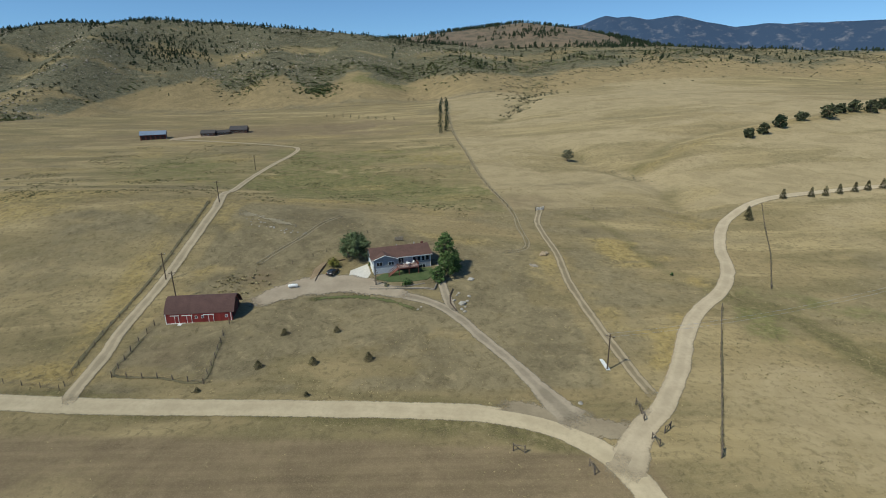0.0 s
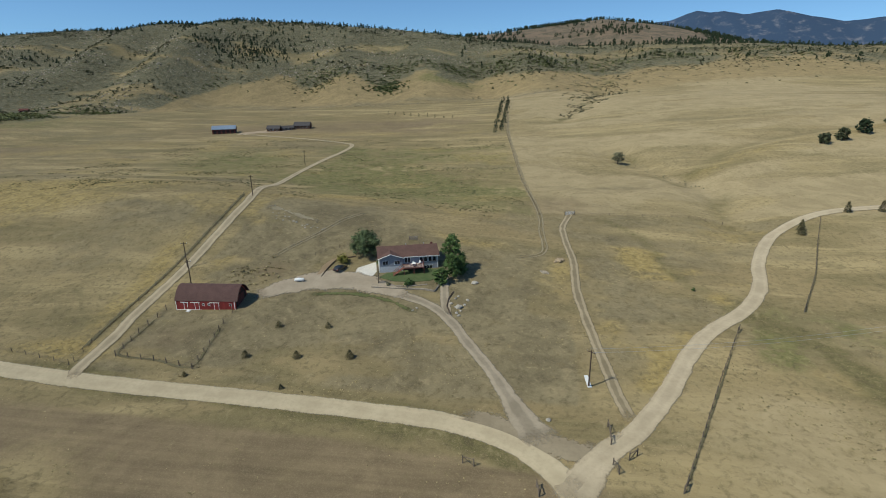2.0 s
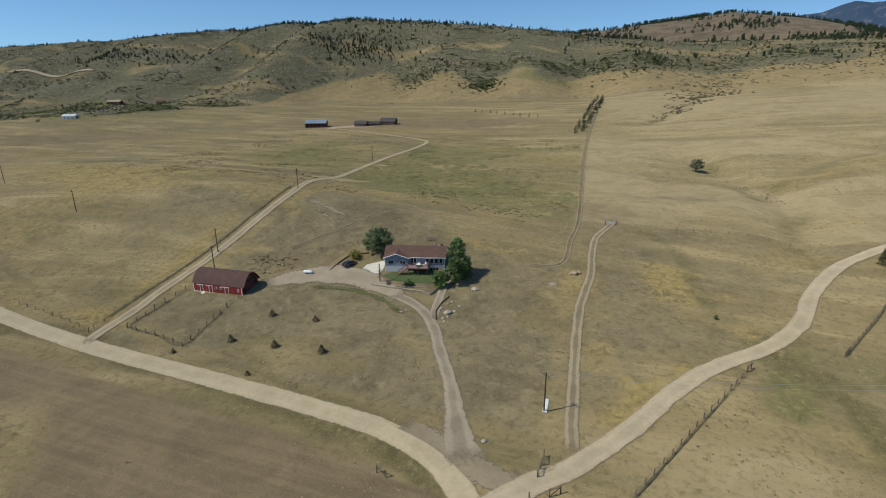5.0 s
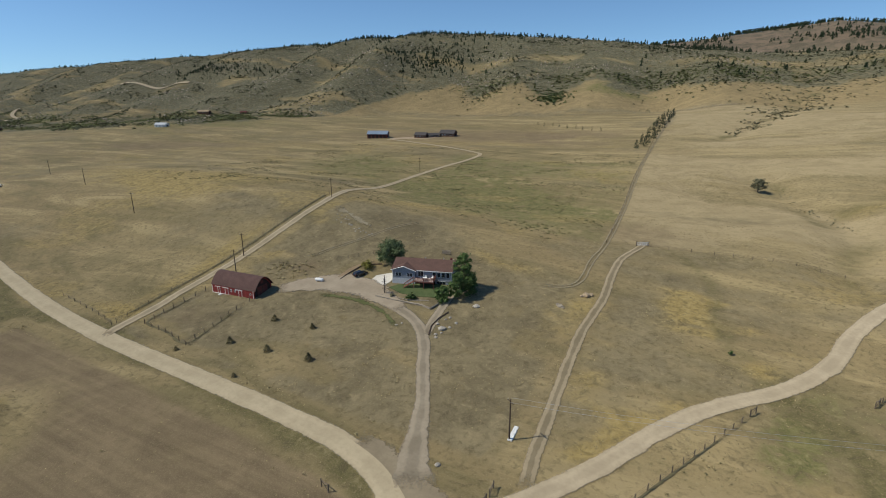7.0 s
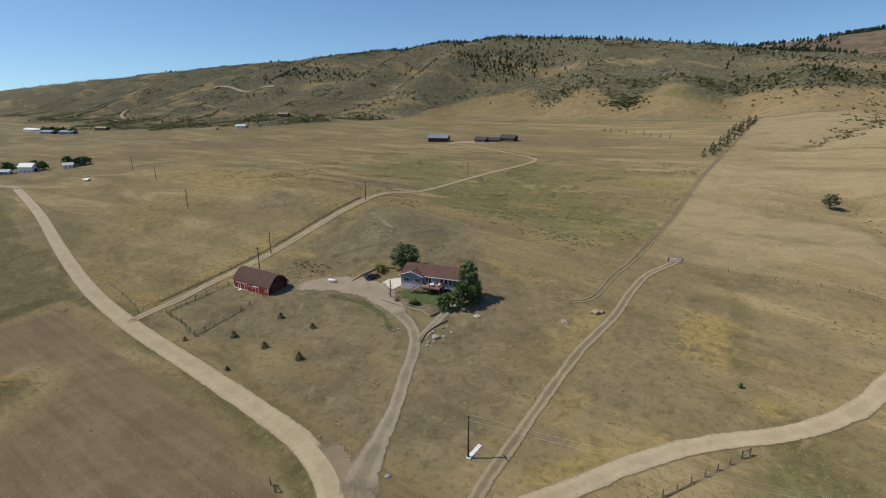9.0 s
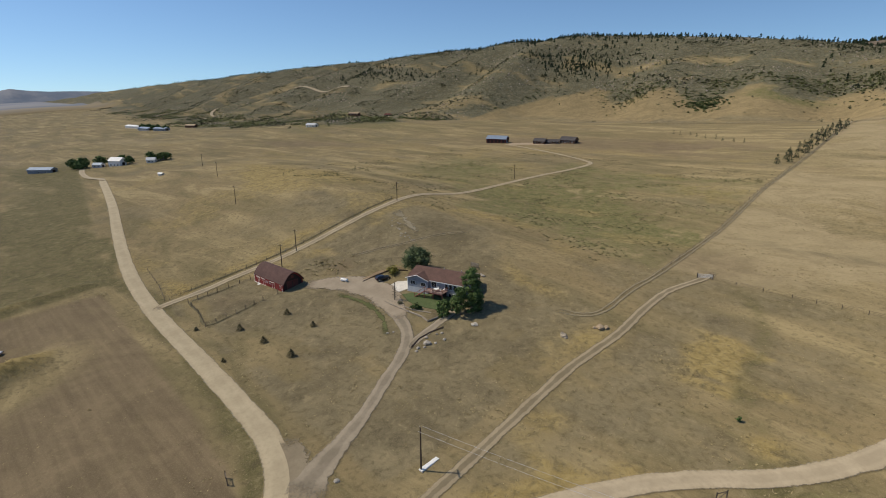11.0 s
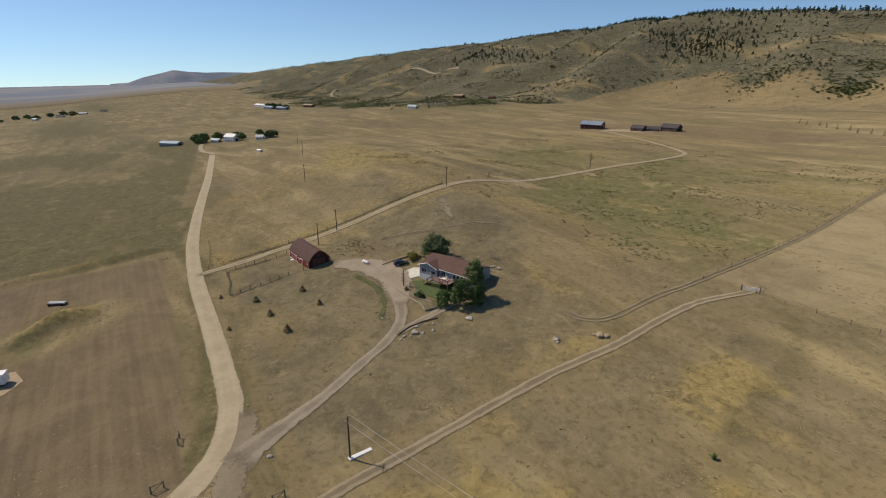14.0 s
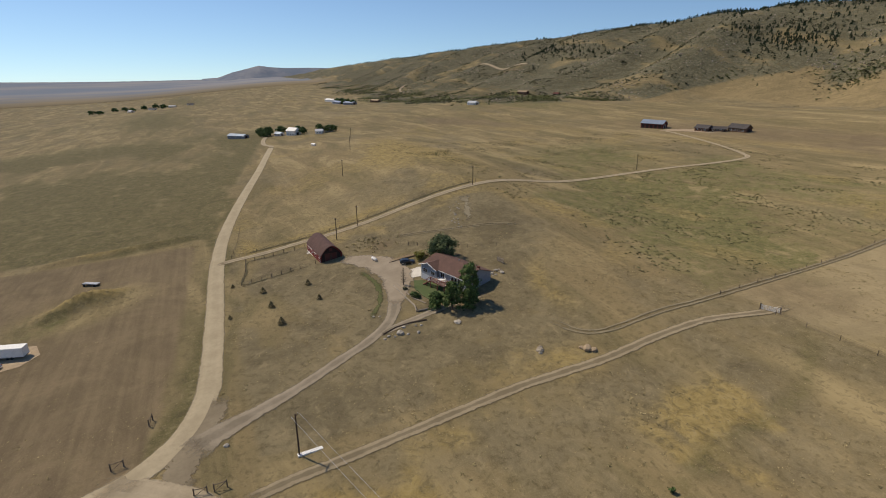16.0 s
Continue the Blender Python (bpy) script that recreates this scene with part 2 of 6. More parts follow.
PALEWOOD = surface("sun_greyed_timber", (0.20, 0.165, 0.125), (0.30, 0.255, 0.20), 1.5, 0.9, island=0.25)
POLEWOOD = surface("tarred_pole_wood", (0.06, 0.042, 0.03), (0.10, 0.07, 0.05), 1.0, 0.9)
STONE = surface("pale_field_stone", (0.27, 0.24, 0.20), (0.40, 0.36, 0.30), 1.2, 0.9, island=0.2, relief=0.5, dist=0.06)
ROCK = surface("hillside_rock", (0.27, 0.225, 0.17), (0.40, 0.34, 0.26), 0.25, 0.95, island=0.25, relief=0.5, dist=0.3)
METALROOF = surface("blue_grey_sheet_metal", (0.20, 0.25, 0.32), (0.27, 0.32, 0.39), 0.3, 0.45, 0.3)
BARNRED = surface("dark_red_barn_wood", (0.10, 0.03, 0.025), (0.14, 0.045, 0.035), 0.4, 0.85)
LOG = surface("dark_log_wall", (0.09, 0.05, 0.035), (0.14, 0.08, 0.055), 0.8, 0.85)
DARKROOF = surface("dark_grey_shingles", (0.055, 0.05, 0.05), (0.085, 0.075, 0.072), 0.5, 0.9)
STEEL = surface("galvanised_steel", (0.45, 0.46, 0.47), (0.58, 0.59, 0.60), 2, 0.4, 0.7)
CARPAINT = surface("black_car_paint", (0.012, 0.013, 0.016), (0.02, 0.021, 0.025), 1, 0.25, 0.2, 0, spec=0.6)
RUBBER = surface("tyre_rubber", (0.02, 0.02, 0.02), (0.03, 0.03, 0.03), 3, 0.9)
EARTH = surface("cut_bank_earth", (0.29, 0.215, 0.135), (0.39, 0.30, 0.20), 0.4, 0.95, relief=0.5, dist=0.1)
BARK = surface("grey_brown_bark", (0.09, 0.07, 0.05), (0.15, 0.12, 0.09), 2, 0.95)
LEAF = leaf_mat("cottonwood_leaves", (0.060, 0.105, 0.030), (0.115, 0.165, 0.055))
LEAFGREY = leaf_mat("grey_green_leaves", (0.078, 0.108, 0.046), (0.140, 0.172, 0.080))
LEAFDARK = leaf_mat("dark_elm_leaves", (0.048, 0.085, 0.026), (0.095, 0.14, 0.045))
PINE = leaf_mat("pine_needles", (0.022, 0.036, 0.018), (0.044, 0.06, 0.03))
YOUNGPINE = leaf_mat("young_pine_needles", (0.082, 0.076, 0.036), (0.160, 0.134, 0.068))
SAGE = leaf_mat("grey_green_brush", (0.105, 0.106, 0.060), (0.190, 0.172, 0.104))
JUNIPER = leaf_mat("dusty_juniper_leaves", (0.042, 0.052, 0.026), (0.085, 0.090, 0.046))
SHRUB = leaf_mat("dark_shrub_leaves", (0.044, 0.052, 0.026), (0.088, 0.092, 0.047))
TUFT = leaf_mat("dry_tuft_grass", (0.20, 0.155, 0.075), (0.34, 0.27, 0.14))
WEED = leaf_mat("brown_weeds", (0.20, 0.165, 0.08), (0.30, 0.245, 0.125))


def glass():
    m, nt, p = nodes_of("window_glass")
    p.inputs["Base Color"].default_value = (0.02, 0.025, 0.03, 1)
    p.inputs["Roughness"].default_value = 0.06
    p.inputs["Specular IOR Level"].default_value = 0.6
    return m


GLASS = glass()


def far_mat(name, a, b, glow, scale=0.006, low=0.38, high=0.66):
    """Distance through miles of air: a plain backdrop, haze painted in and faintly glowing."""
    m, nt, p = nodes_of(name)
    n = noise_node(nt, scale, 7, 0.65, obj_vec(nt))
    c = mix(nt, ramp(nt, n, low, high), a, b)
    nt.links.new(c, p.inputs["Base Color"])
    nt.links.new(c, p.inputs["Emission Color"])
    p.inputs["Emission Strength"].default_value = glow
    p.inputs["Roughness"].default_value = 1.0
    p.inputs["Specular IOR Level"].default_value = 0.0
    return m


FARBLUEHAZE = far_mat("far_mountain_haze", (0.033, 0.052, 0.088), (0.125, 0.128, 0.148), 0.40, 0.017, 0.50, 0.76)
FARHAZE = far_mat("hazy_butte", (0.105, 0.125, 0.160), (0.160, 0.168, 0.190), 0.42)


# ---- builders ----
def finish(name, bm, mat, parent=None, smooth_shade=False):
    me = bpy.data.meshes.new(name)
    bm.normal_update()
    bm.to_mesh(me)
    bm.free()
    me.materials.append(mat)
    if smooth_shade:
        me.polygons.foreach_set("use_smooth", [True] * len(me.polygons))
    ob = new(name, me)
    if parent:
        ob.parent = parent
    return ob


def part(name, bm, mat, parent, label="", smooth_shade=False):
    ob = finish(name, bm, mat, parent, smooth_shade)
    return tagged(ob, label) if label else ob


def soup(name, verts, faces, mat):
    me = bpy.data.meshes.new(name)
    me.from_pydata(verts, [], faces)
    me.materials.append(mat)
    return new(name, me)


def thing(name, x, y, rz, label, category, group="", z=None):
    ob = new(name)
    ob.matrix_basis = pose(x, y, float(ground(x, y)) if z is None else z, 0, 0, rz)
    return tagged(ob, label, category, group)


def box(bm, x0, y0, z0, x1, y1, z1, m=None):
    vs = [bm.verts.new((x, y, z)) for z in (z0, z1) for x, y in ((x0, y0), (x1, y0), (x1, y1), (x0, y1))]
    for f in ((3, 2, 1, 0), (4, 5, 6, 7), (0, 1, 5, 4), (1, 2, 6, 5), (2, 3, 7, 6), (3, 0, 4, 7)):
        bm.faces.new([vs[i] for i in f])
    if m:
        bmesh.ops.transform(bm, matrix=m, verts=vs)
    return bm


def boxed(x0, y0, z0, x1, y1, z1):
    return box(bmesh.new(), x0, y0, z0, x1, y1, z1)


def rod(bm, a, b, r0, r1=None, n=6):
    a, b = Vector(a), Vector(b)
    r1 = r0 if r1 is None else r1
    q = (b - a).to_track_quat("Z", "Y")
    rings = []
    for c, r in ((a, r0), (b, r1)):
        rings.append([bm.verts.new(c + q @ Vector((r * math.cos(6.28319 * i / n), r * math.sin(6.28319 * i / n), 0))) for i in range(n)])
    for i in range(n):
        bm.faces.new((rings[0][i], rings[0][(i + 1) % n], rings[1][(i + 1) % n], rings[1][i]))
    bm.faces.new(rings[1])
    bm.faces.new(rings[0][::-1])
    return bm


def prism(bm, outline, x0, x1):
    """An outline in y and z, drawn out along x."""
    a = [bm.verts.new((x0, y, z)) for y, z in outline]
    b = [bm.verts.new((x1, y, z)) for y, z in outline]
    n = len(outline)
    for i in range(n):
        bm.faces.new((a[i], a[(i + 1) % n], b[(i + 1) % n], b[i]))
    bm.faces.new(a[::-1])
    bm.faces.new(b)
    bmesh.ops.recalc_face_normals(bm, faces=bm.faces[:])
    return bm


def spline(points, step):
    """A smooth line through the points, sampled every step metres."""
    pts = [Vector(p) for p in points]
    pts = [2 * pts[0] - pts[1]] + pts + [2 * pts[-1] - pts[-2]]
    line = []
    for i in range(1, len(pts) - 2):
        p0, p1, p2, p3 = pts[i - 1:i + 3]
        n = max(1, int((p2 - p1).length / step))
        for k in range(n):
            t = k / n
            line.append(0.5 * (2 * p1 + (p2 - p0) * t + (2 * p0 - 5 * p1 + 4 * p2 - p3) * t * t + (3 * p1 - p0 - 3 * p2 + p3) * t ** 3))
    line.append(pts[-2])
    return line


def strip(name, points, width, mat, label, lift=0.06, widths=None, crown=0.08):
    """A road drapes over the land along a smooth line."""
    line = spline(points, 2.0)
    verts, faces, uvs, run = [], [], [], 0.0
    for i, p in enumerate(line):
        d = (line[min(i + 1, len(line) - 1)] - line[max(i - 1, 0)]).normalized()
        side = Vector((d.y, -d.x))
        w = width if widths is None else float(np.interp(i / (len(line) - 1), np.linspace(0, 1, len(widths)), widths))
        if i:
            run += (p - line[i - 1]).length
        for k in range(7):
            u = k / 6
            q = p + side * (u - 0.5) * w
            away = math.hypot(q.x, q.y - 120)
            verts.append((q.x, q.y, float(ground(q.x, q.y)) + lift + 0.0005 * away + crown * (1 - (2 * u - 1) ** 2)))
            uvs.append((u, run))
        if i:
            for k in range(6):
                a = 7 * i + k
                faces.append((a - 7, a - 6, a + 1, a))
    ob = soup(name, verts, faces, mat)
    layer = ob.data.uv_layers.new(name="UVMap")
    for loop in ob.data.loops:
        layer.data[loop.index].uv = uvs[loop.vertex_index]
    ends = ob.data.attributes.new("run_out", "FLOAT", "POINT")
    ends.data.foreach_set("value", [min(v, run - v) for _, v in uvs])
    ob.data.polygons.foreach_set("use_smooth", [True] * len(ob.data.polygons))
    return tagged(ob, label, "road", kind="structure")


# ---- the lie of the land ----
SWELLS = [
    (-110, 188, 55, 32, 8.6),
    (-20, 180, 50, 40, 2.4),
    (-235, 208, 90, 45, 8.1),
    (68, 296, 40, 30, -5.6),
    (175, 312, 80, 60, 0.9),
    (-220, 420, 110, 90, -2.6),
    (0, 430, 120, 110, -10.6),
    (-40, 250, 60, 35, -5.0),
    (90, 170, 70, 60, -3.5),
    (-60, 80, 70, 50, -2.2),
    (-140, 135, 60, 25, -1.2),
    (-420, 200, 150, 120, -1.7),
    (-560, 500, 110, 110, 11.6),
    (220, 120, 120, 100, -9.9),
    (150, 560, 170, 150, 9.4),
    (-150, 620, 150, 120, 0.1),
]


def smooth(u):
    u = np.clip(u, 0.0, 1.0)
    return u * u * (3 - 2 * u)


DRAW = [(70, 340), (79, 329), (98, 280), (104, 252), (97, 208)]
HOLLOW = [(108, 285), (130, 322), (168, 352), (240, 392)]
WASH = [(52, 478), (88, 596), (125, 769)]
SPUR_CREST = [(112, 288), (152, 318), (193, 337), (266, 372), (340, 400)]


def line_gap(x, y, line):
    """Distance from a line of straight pieces."""
    best = np.full(np.shape(x), 1e9)
    for (ax, ay), (bx, by) in zip(line, line[1:]):
        dx, dy = bx - ax, by - ay
        k = np.clip(((x - ax) * dx + (y - ay) * dy) / (dx * dx + dy * dy), 0, 1)
        best = np.minimum(best, np.hypot(x - ax - k * dx, y - ay - k * dy))
    return best


def ground(x, y):
    """Height of the land: a gentle rise with swells, a wooded ridge along y = 1040, a bare hill behind it."""
    x, y = np.asarray(x, float), np.asarray(y, float)
    z = 3.37 + 28.98 * np.tanh(x / 1200) + 35.16 * np.tanh(y / 500)
    for a, b, sx, sy, h in SWELLS:
        z = z + h * np.exp(-((x - a) / sx) ** 2 / 2 - ((y - b) / sy) ** 2 / 2)
    z = z - 34 * smooth((-x - 500) / 4000) * smooth((600 - y) / 800)
    crest_y = 1040 + 0.05 * np.minimum(x + 500, 0)
    crest = np.interp(x, [-4800, -3600, -2340, -1545, -1100, -836, -546, -400, -230, -100, 60, 400, 1200], [-10, 66, 112, 138, 148, 162, 172, 168, 152, 134, 116, 112, 84])
    foot = np.interp(x, [-3600, -1800, -900, -550, -350, -150, 300, 1500], [700, 560, 460, 550, 645, 680, 610, 620])
    u = (y - foot) / (crest_y - foot)
    up = smooth(u * 0.92 + 0.04 * np.sin(x / 41 + 2 * np.sin(x / 97))) ** 0.9
    z = z + (crest - z) * up
    gully = smooth(u * 4) * smooth((1 - u) * 3)
    z = z + gully * (4.5 * np.sin(x / 48 + 1.5 * np.sin(y / 130)) + 3.5 * np.sin(x / 21 + y / 60)) * smooth((250 - x) / 300)
    z = z - 0.06 * np.maximum(y - crest_y, 0) * smooth((400 - x) / 500) * smooth((1800 - y) / 300)
    bare = np.interp(x, [-700, -168, 70, 265, 450, 630, 1000], [90, 190, 217, 238, 214, 172, 110])
    z = z + np.maximum(bare - z, 0) * smooth((y - 1250) / 750) * smooth((2800 - y) / 600)
    # a draw that runs down past the herd pasture, the roadside ditch and an earth mound
    z = z - 3.4 * np.exp(-(line_gap(x, y, DRAW) / 11) ** 2) + 2.8 * np.exp(-(line_gap(x, y, SPUR_CREST) / 17) ** 2)
    z = z - 3.6 * np.exp(-(line_gap(x, y, HOLLOW) / 15) ** 2) - 3.0 * np.exp(-(line_gap(x, y, WASH) / 16) ** 2)
    u, v = -0.55 * (x + 60) + 0.83 * (y - 52), 0.83 * (x + 60) + 0.55 * (y - 52)
    z = z + 4.2 * np.exp(-(u / 9.5) ** 2 - (v / 3.2) ** 2)
    z = z + 1.4 * np.exp(-((x + 109 + 0.15 * (y - 42)) / 2.6) ** 2) * smooth((y - 28) / 10) * smooth((84 - y) / 8)
    return z


# ---- the land ----
def axis(lo, hi, near, far, step, growth):
    """Grid lines: even between lo and hi, ever wider out to near and far."""
    mid = list(np.arange(lo, hi + step / 2, step))
    left, s, v = [], step, lo
    while v > near:
        s *= growth
        v -= s
        left.append(v)
    right, s, v = [], step, mid[-1]
    while v < far:
        s *= growth
        v += s
        right.append(v)
    return np.array(left[::-1] + mid + right)


def blob(x, y, cx, cy, sx, sy, turn=0.0):
    c, s = math.cos(radians(turn)), math.sin(radians(turn))
    u, v = (x - cx) * c + (y - cy) * s, -(x - cx) * s + (y - cy) * c
    return np.exp(-(u / sx) ** 2 - (v / sy) ** 2)


def mottle(x, y, seed, octaves=4):
    """Soft uneven patches between 0 and 1."""
    total, weight, size = 0.0, 0.0, 1.0
    for o in range(octaves):
        u, v = x * size + 17.3 * o, y * size + 9.1 * o
        iu, iv = np.floor(u), np.floor(v)
        fu, fv = smooth(u - iu), smooth(v - iv)

        def corner(a, b):
            k = np.sin((iu + a) * 127.1 + (iv + b) * 311.7 + seed * 74.7 + o) * 43758.5453
            return k - np.floor(k)

        low = corner(0, 0) * (1 - fu) + corner(1, 0) * fu
        high = corner(0, 1) * (1 - fu) + corner(1, 1) * fu
        total, weight, size = total + (low * (1 - fv) + high * fv) / size, weight + 1 / size, size * 2.0
    return total / weight


def ridge_share(x, y):
    """How far up the brushy slope a place lies: 0 on the meadow, 1 from the slope's lower third on."""
    foot = np.interp(x, [-3600, -1800, -900, -683, -527, -462, -445, -432, -410, -350, -250, -180, -60, 60, 120, 300, 1500], [680, 500, 385, 385, 420, 455, 600, 700, 765, 785, 772, 770, 800, 790, 775, 815, 850])
    return smooth((y - foot + 26 * np.sin(x / 60 + np.sin(y / 40)) + 14 * np.sin(x / 17)) / 60)


def land():
    xs, ys = axis(-112, 128, -4900, 4900, 2.0, 1.017), axis(30, 240, -4900, 4900, 2.0, 1.017)
    gx, gy = np.meshgrid(xs, ys)
    gz = ground(gx, gy)
    nx, ny = len(xs), len(ys)
    idx = np.arange(nx * ny).reshape(ny, nx)
    quads = np.stack([idx[:-1, :-1], idx[:-1, 1:], idx[1:, 1:], idx[1:, :-1]], -1).reshape(-1, 4)
    me = bpy.data.meshes.new("ground")
    me.vertices.add(nx * ny)
    me.vertices.foreach_set("co", np.stack([gx, gy, gz], -1).ravel())
    me.loops.add(quads.size)
    me.loops.foreach_set("vertex_index", quads.ravel())
    me.polygons.add(len(quads))
    me.polygons.foreach_set("loop_start", np.arange(0, quads.size, 4))
    me.polygons.foreach_set("use_smooth", np.ones(len(quads), bool))
    me.update(calc_edges=True)
    x, y = gx.ravel(), gy.ravel()
    warp = 14 * (mottle(x / 40, y / 40, 3.0) - 0.5)
    wx, wy = x + 2.2 * warp * (0.3 + smooth((y - 150) / 200)), y + 1.4 * warp
    fence_x = np.interp(y, [203, 315, 430, 570, 700], [26, 14.7, 6, -4, -12])
    verge = 77.6 - 0.05 * x - 0.02 * np.maximum(x + 20, 0) ** 1.32 * (x > -20)
    mound = np.minimum(1, 1.8 * blob(x, y, -55, 50, 17, 10, 128))
    field = smooth((verge - y + 0.12 * warp) / 2) * smooth((x + 104 + 0.3 * warp) / 3) * (1 - mound) * smooth((40 - x) / 12) * smooth((y + 60) / 60)
    herd = smooth((x - fence_x + 0.6) / 1.5) * smooth((y - 206 - 0.06 * (x - 26)) / 3) * smooth((790 - y) / 90) * smooth((480 - x) / 200)
    hay = smooth((fence_x - x) / 2) * smooth((wy - 196) / 22) * smooth((wx + 95 + 0.25 * (y - 250)) / 20) * smooth((405 - y) / 50)
    paddock = smooth((x + 74) / 3) * smooth((y - 89) / 3) * smooth((33 - x - 0.05 * (y - 100)) / 4) * smooth((186 - 0.25 * x - wy) / 22)
    west = smooth((-x - 108 + 0.4 * warp) / 5) * smooth((88 - 0.17 * (x + 112) - y) / 5)
    fold = mottle(wx / 62, wy / 30, 1.0)
    rough = mottle(wx / 30, wy / 17, 6.0)
    green = 1.0 * blob(wx, wy, -14, 250, 42, 14, -27) + 0.75 * blob(wx, wy, -70, 262, 46, 22, -10) + 0.7 * blob(x, y, -47, 44, 8, 3.5, 128) + 0.75 * blob(wx, wy, -160, 310, 45, 60, 30) \
        + 1.2 * blob(wx, wy, 77, 119, 5, 12, -14) + 0.6 * blob(wx, wy, 98, 126, 20, 6, -25) + 0.62 * hay * (0.45 + 0.55 * smooth((fold - 0.38) / 0.16)) \
        + 1.0 * blob(x, y, -95, 790, 40, 25) + 0.9 * blob(wx, wy, 40, 860, 90, 40) + 1.0 * blob(wx, wy, -590, 510, 170, 90, -25) * smooth((fold - 0.4) / 0.15) + 0.8 * blob(wx, wy, -1000, 480, 300, 90, -12) * smooth((fold - 0.4) / 0.15)
    straw = 1.3 * blob(x, y, -60.8, 52.2, 11, 4.2, 123) + 0.9 * blob(x, y, -111, 58, 3, 22, 8) + 1.35 * blob(wx, wy, 65, 166, 34, 11, -66) * smooth((rough - 0.36) / 0.16) + 0.95 * blob(x, y, 72.5, 142.5, 4, 4) \
        + 0.7 * blob(wx, wy, 82, 184, 15, 9) * smooth((rough - 0.4) / 0.14) + 0.8 * blob(wx, wy, 47, 130, 8, 28, -12) * smooth((rough - 0.42) / 0.14) + 0.95 * blob(wx, wy, -182, 201, 62, 20, 4) + 0.6 * blob(wx, wy, -255, 214, 70, 16) \
        + 0.7 * blob(wx, wy, -87, 140, 5, 50, 3) * smooth((rough - 0.36) / 0.16) + 0.65 * blob(wx, wy, 3, 172, 17, 4, -18) + 0.8 * blob(wx, wy, -88, 95, 14, 4, -8) + 0.7 * blob(x, y, -70, 150, 4, 40, 2) * smooth((rough - 0.42) / 0.14) \
        + 0.5 * blob(wx, wy, -30, 205, 60, 8, -12) * smooth((rough - 0.36) / 0.16) + 0.4 * np.exp(-(line_gap(wx, wy, SPUR_CREST) / 9) ** 2) * smooth((rough - 0.36) / 0.16) + 0.45 * blob(wx, wy, 30, 150, 8, 14)
    straw = straw + 0.8 * np.exp(-(line_gap(wx, wy, [(46, 100), (52, 112), (60, 125), (72, 140)]) / 3) ** 2) * smooth((rough - 0.36) / 0.16)
    straw = straw + 0.42 * smooth((mottle((x - warp) / 44, (y + warp) / 26, 2.0) - 0.57) / 0.12) * (1 - field) * (1 - herd) * (1 - paddock) * (1 - 0.6 * west) * smooth((600 - y) / 120)
    bare = 0.9 * field + 0.75 * blob(wx, wy, -190, 470, 130, 36, 8) + 0.6 * blob(wx, wy, -60, 480, 70, 60) * smooth((rough - 0.4) / 0.15) + 0.55 * blob(wx, wy, 30, 225, 30, 18) + 0.5 * blob(x, y, -62, 105, 9, 9) \
        + 0.7 * blob(wx, wy, -420, 330, 170, 30, 24) * smooth((fold - 0.38) / 0.15) + 0.8 * blob(x, y, -52, 139, 6, 5)
    grey = 0.9 * paddock + 0.6 * blob(wx, wy, 44, 135, 13, 55, -8) + 0.55 * blob(wx, wy, -115, 150, 26, 34) + 0.8 * blob(wx, wy, -180, 690, 300, 17, 2) + 0.7 * blob(wx, wy, -120, 235, 26, 20, -30) + 0.55 * blob(wx, wy, 60, 262, 40, 12) \
        + 0.5 * smooth((mottle((x + warp) / 75, (y + warp) / 30, 4.0) - 0.53) / 0.12) * (1 - field) * (1 - 0.5 * herd) * smooth((700 - y) / 60)
    grey = grey * (1 - 0.75 * smooth((rough - 0.53) / 0.1))
    foot = np.interp(x, [-3600, -1800, -900, -683, -527, -462, -445, -432, -410, -350, -250, -180, -60, 60, 120, 300, 1500], [680, 500, 385, 385, 420, 455, 600, 700, 765, 785, 772, 770, 800, 790, 775, 815, 850])
    gold = smooth((wy - foot + 120) / 45) * smooth((x + 520) / 90) * smooth((900 - y) / 60) * 0.9
    gold = gold + 0.7 * blob(x, y, 40, 930, 90, 22)
    # damp grass and verges, plus painted shade: mound's side, draw, hollow
    damp_shade = 0.9 * west * smooth((x + 620) / 160) * (0.35 + 0.65 * smooth((mottle(wx / 120, wy / 45, 7.0) - 0.38) / 0.16)) + 0.8 * west * blob(wx, wy, -900, 20, 320, 60, 6) + 0.7 * west * blob(wx, wy, -1700, 60, 500, 70, 4) \
        + 0.9 * blob(x, y, -52.5, 45, 11, 2.4, 124) + 0.8 * blob(x, y, -107, 58, 2.4, 24, 8) + 1.1 * np.exp(-(line_gap(wx, wy, [(74, 134), (86, 123), (91, 98), (96, 80)]) / 4) ** 2) + 1.1 * np.exp(-(line_gap(wx, wy, [(30, 56), (25, 66), (17, 74.5), (5, 79.6), (-34, 81.8), (-74, 84), (-115, 88.6), (-172, 99.8)]) / 3.1) ** 2) \
        + (0.5 * np.exp(-(line_gap(wx, wy, DRAW) / 5) ** 2) + 0.42 * np.exp(-(line_gap(wx, wy, HOLLOW) / 5) ** 2) + 0.6 * np.exp(-(line_gap(wx, wy, WASH) / 9) ** 2)) * smooth((rough - 0.3) / 0.2) + 0.4 * blob(wx, wy, 330, 500, 70, 9, 6)
    damp_shade = damp_shade + 0.55 * np.exp(-(line_gap(wx, wy, [(50, 210), (60, 186), (64, 166), (70, 148)]) / 2.6) ** 2)
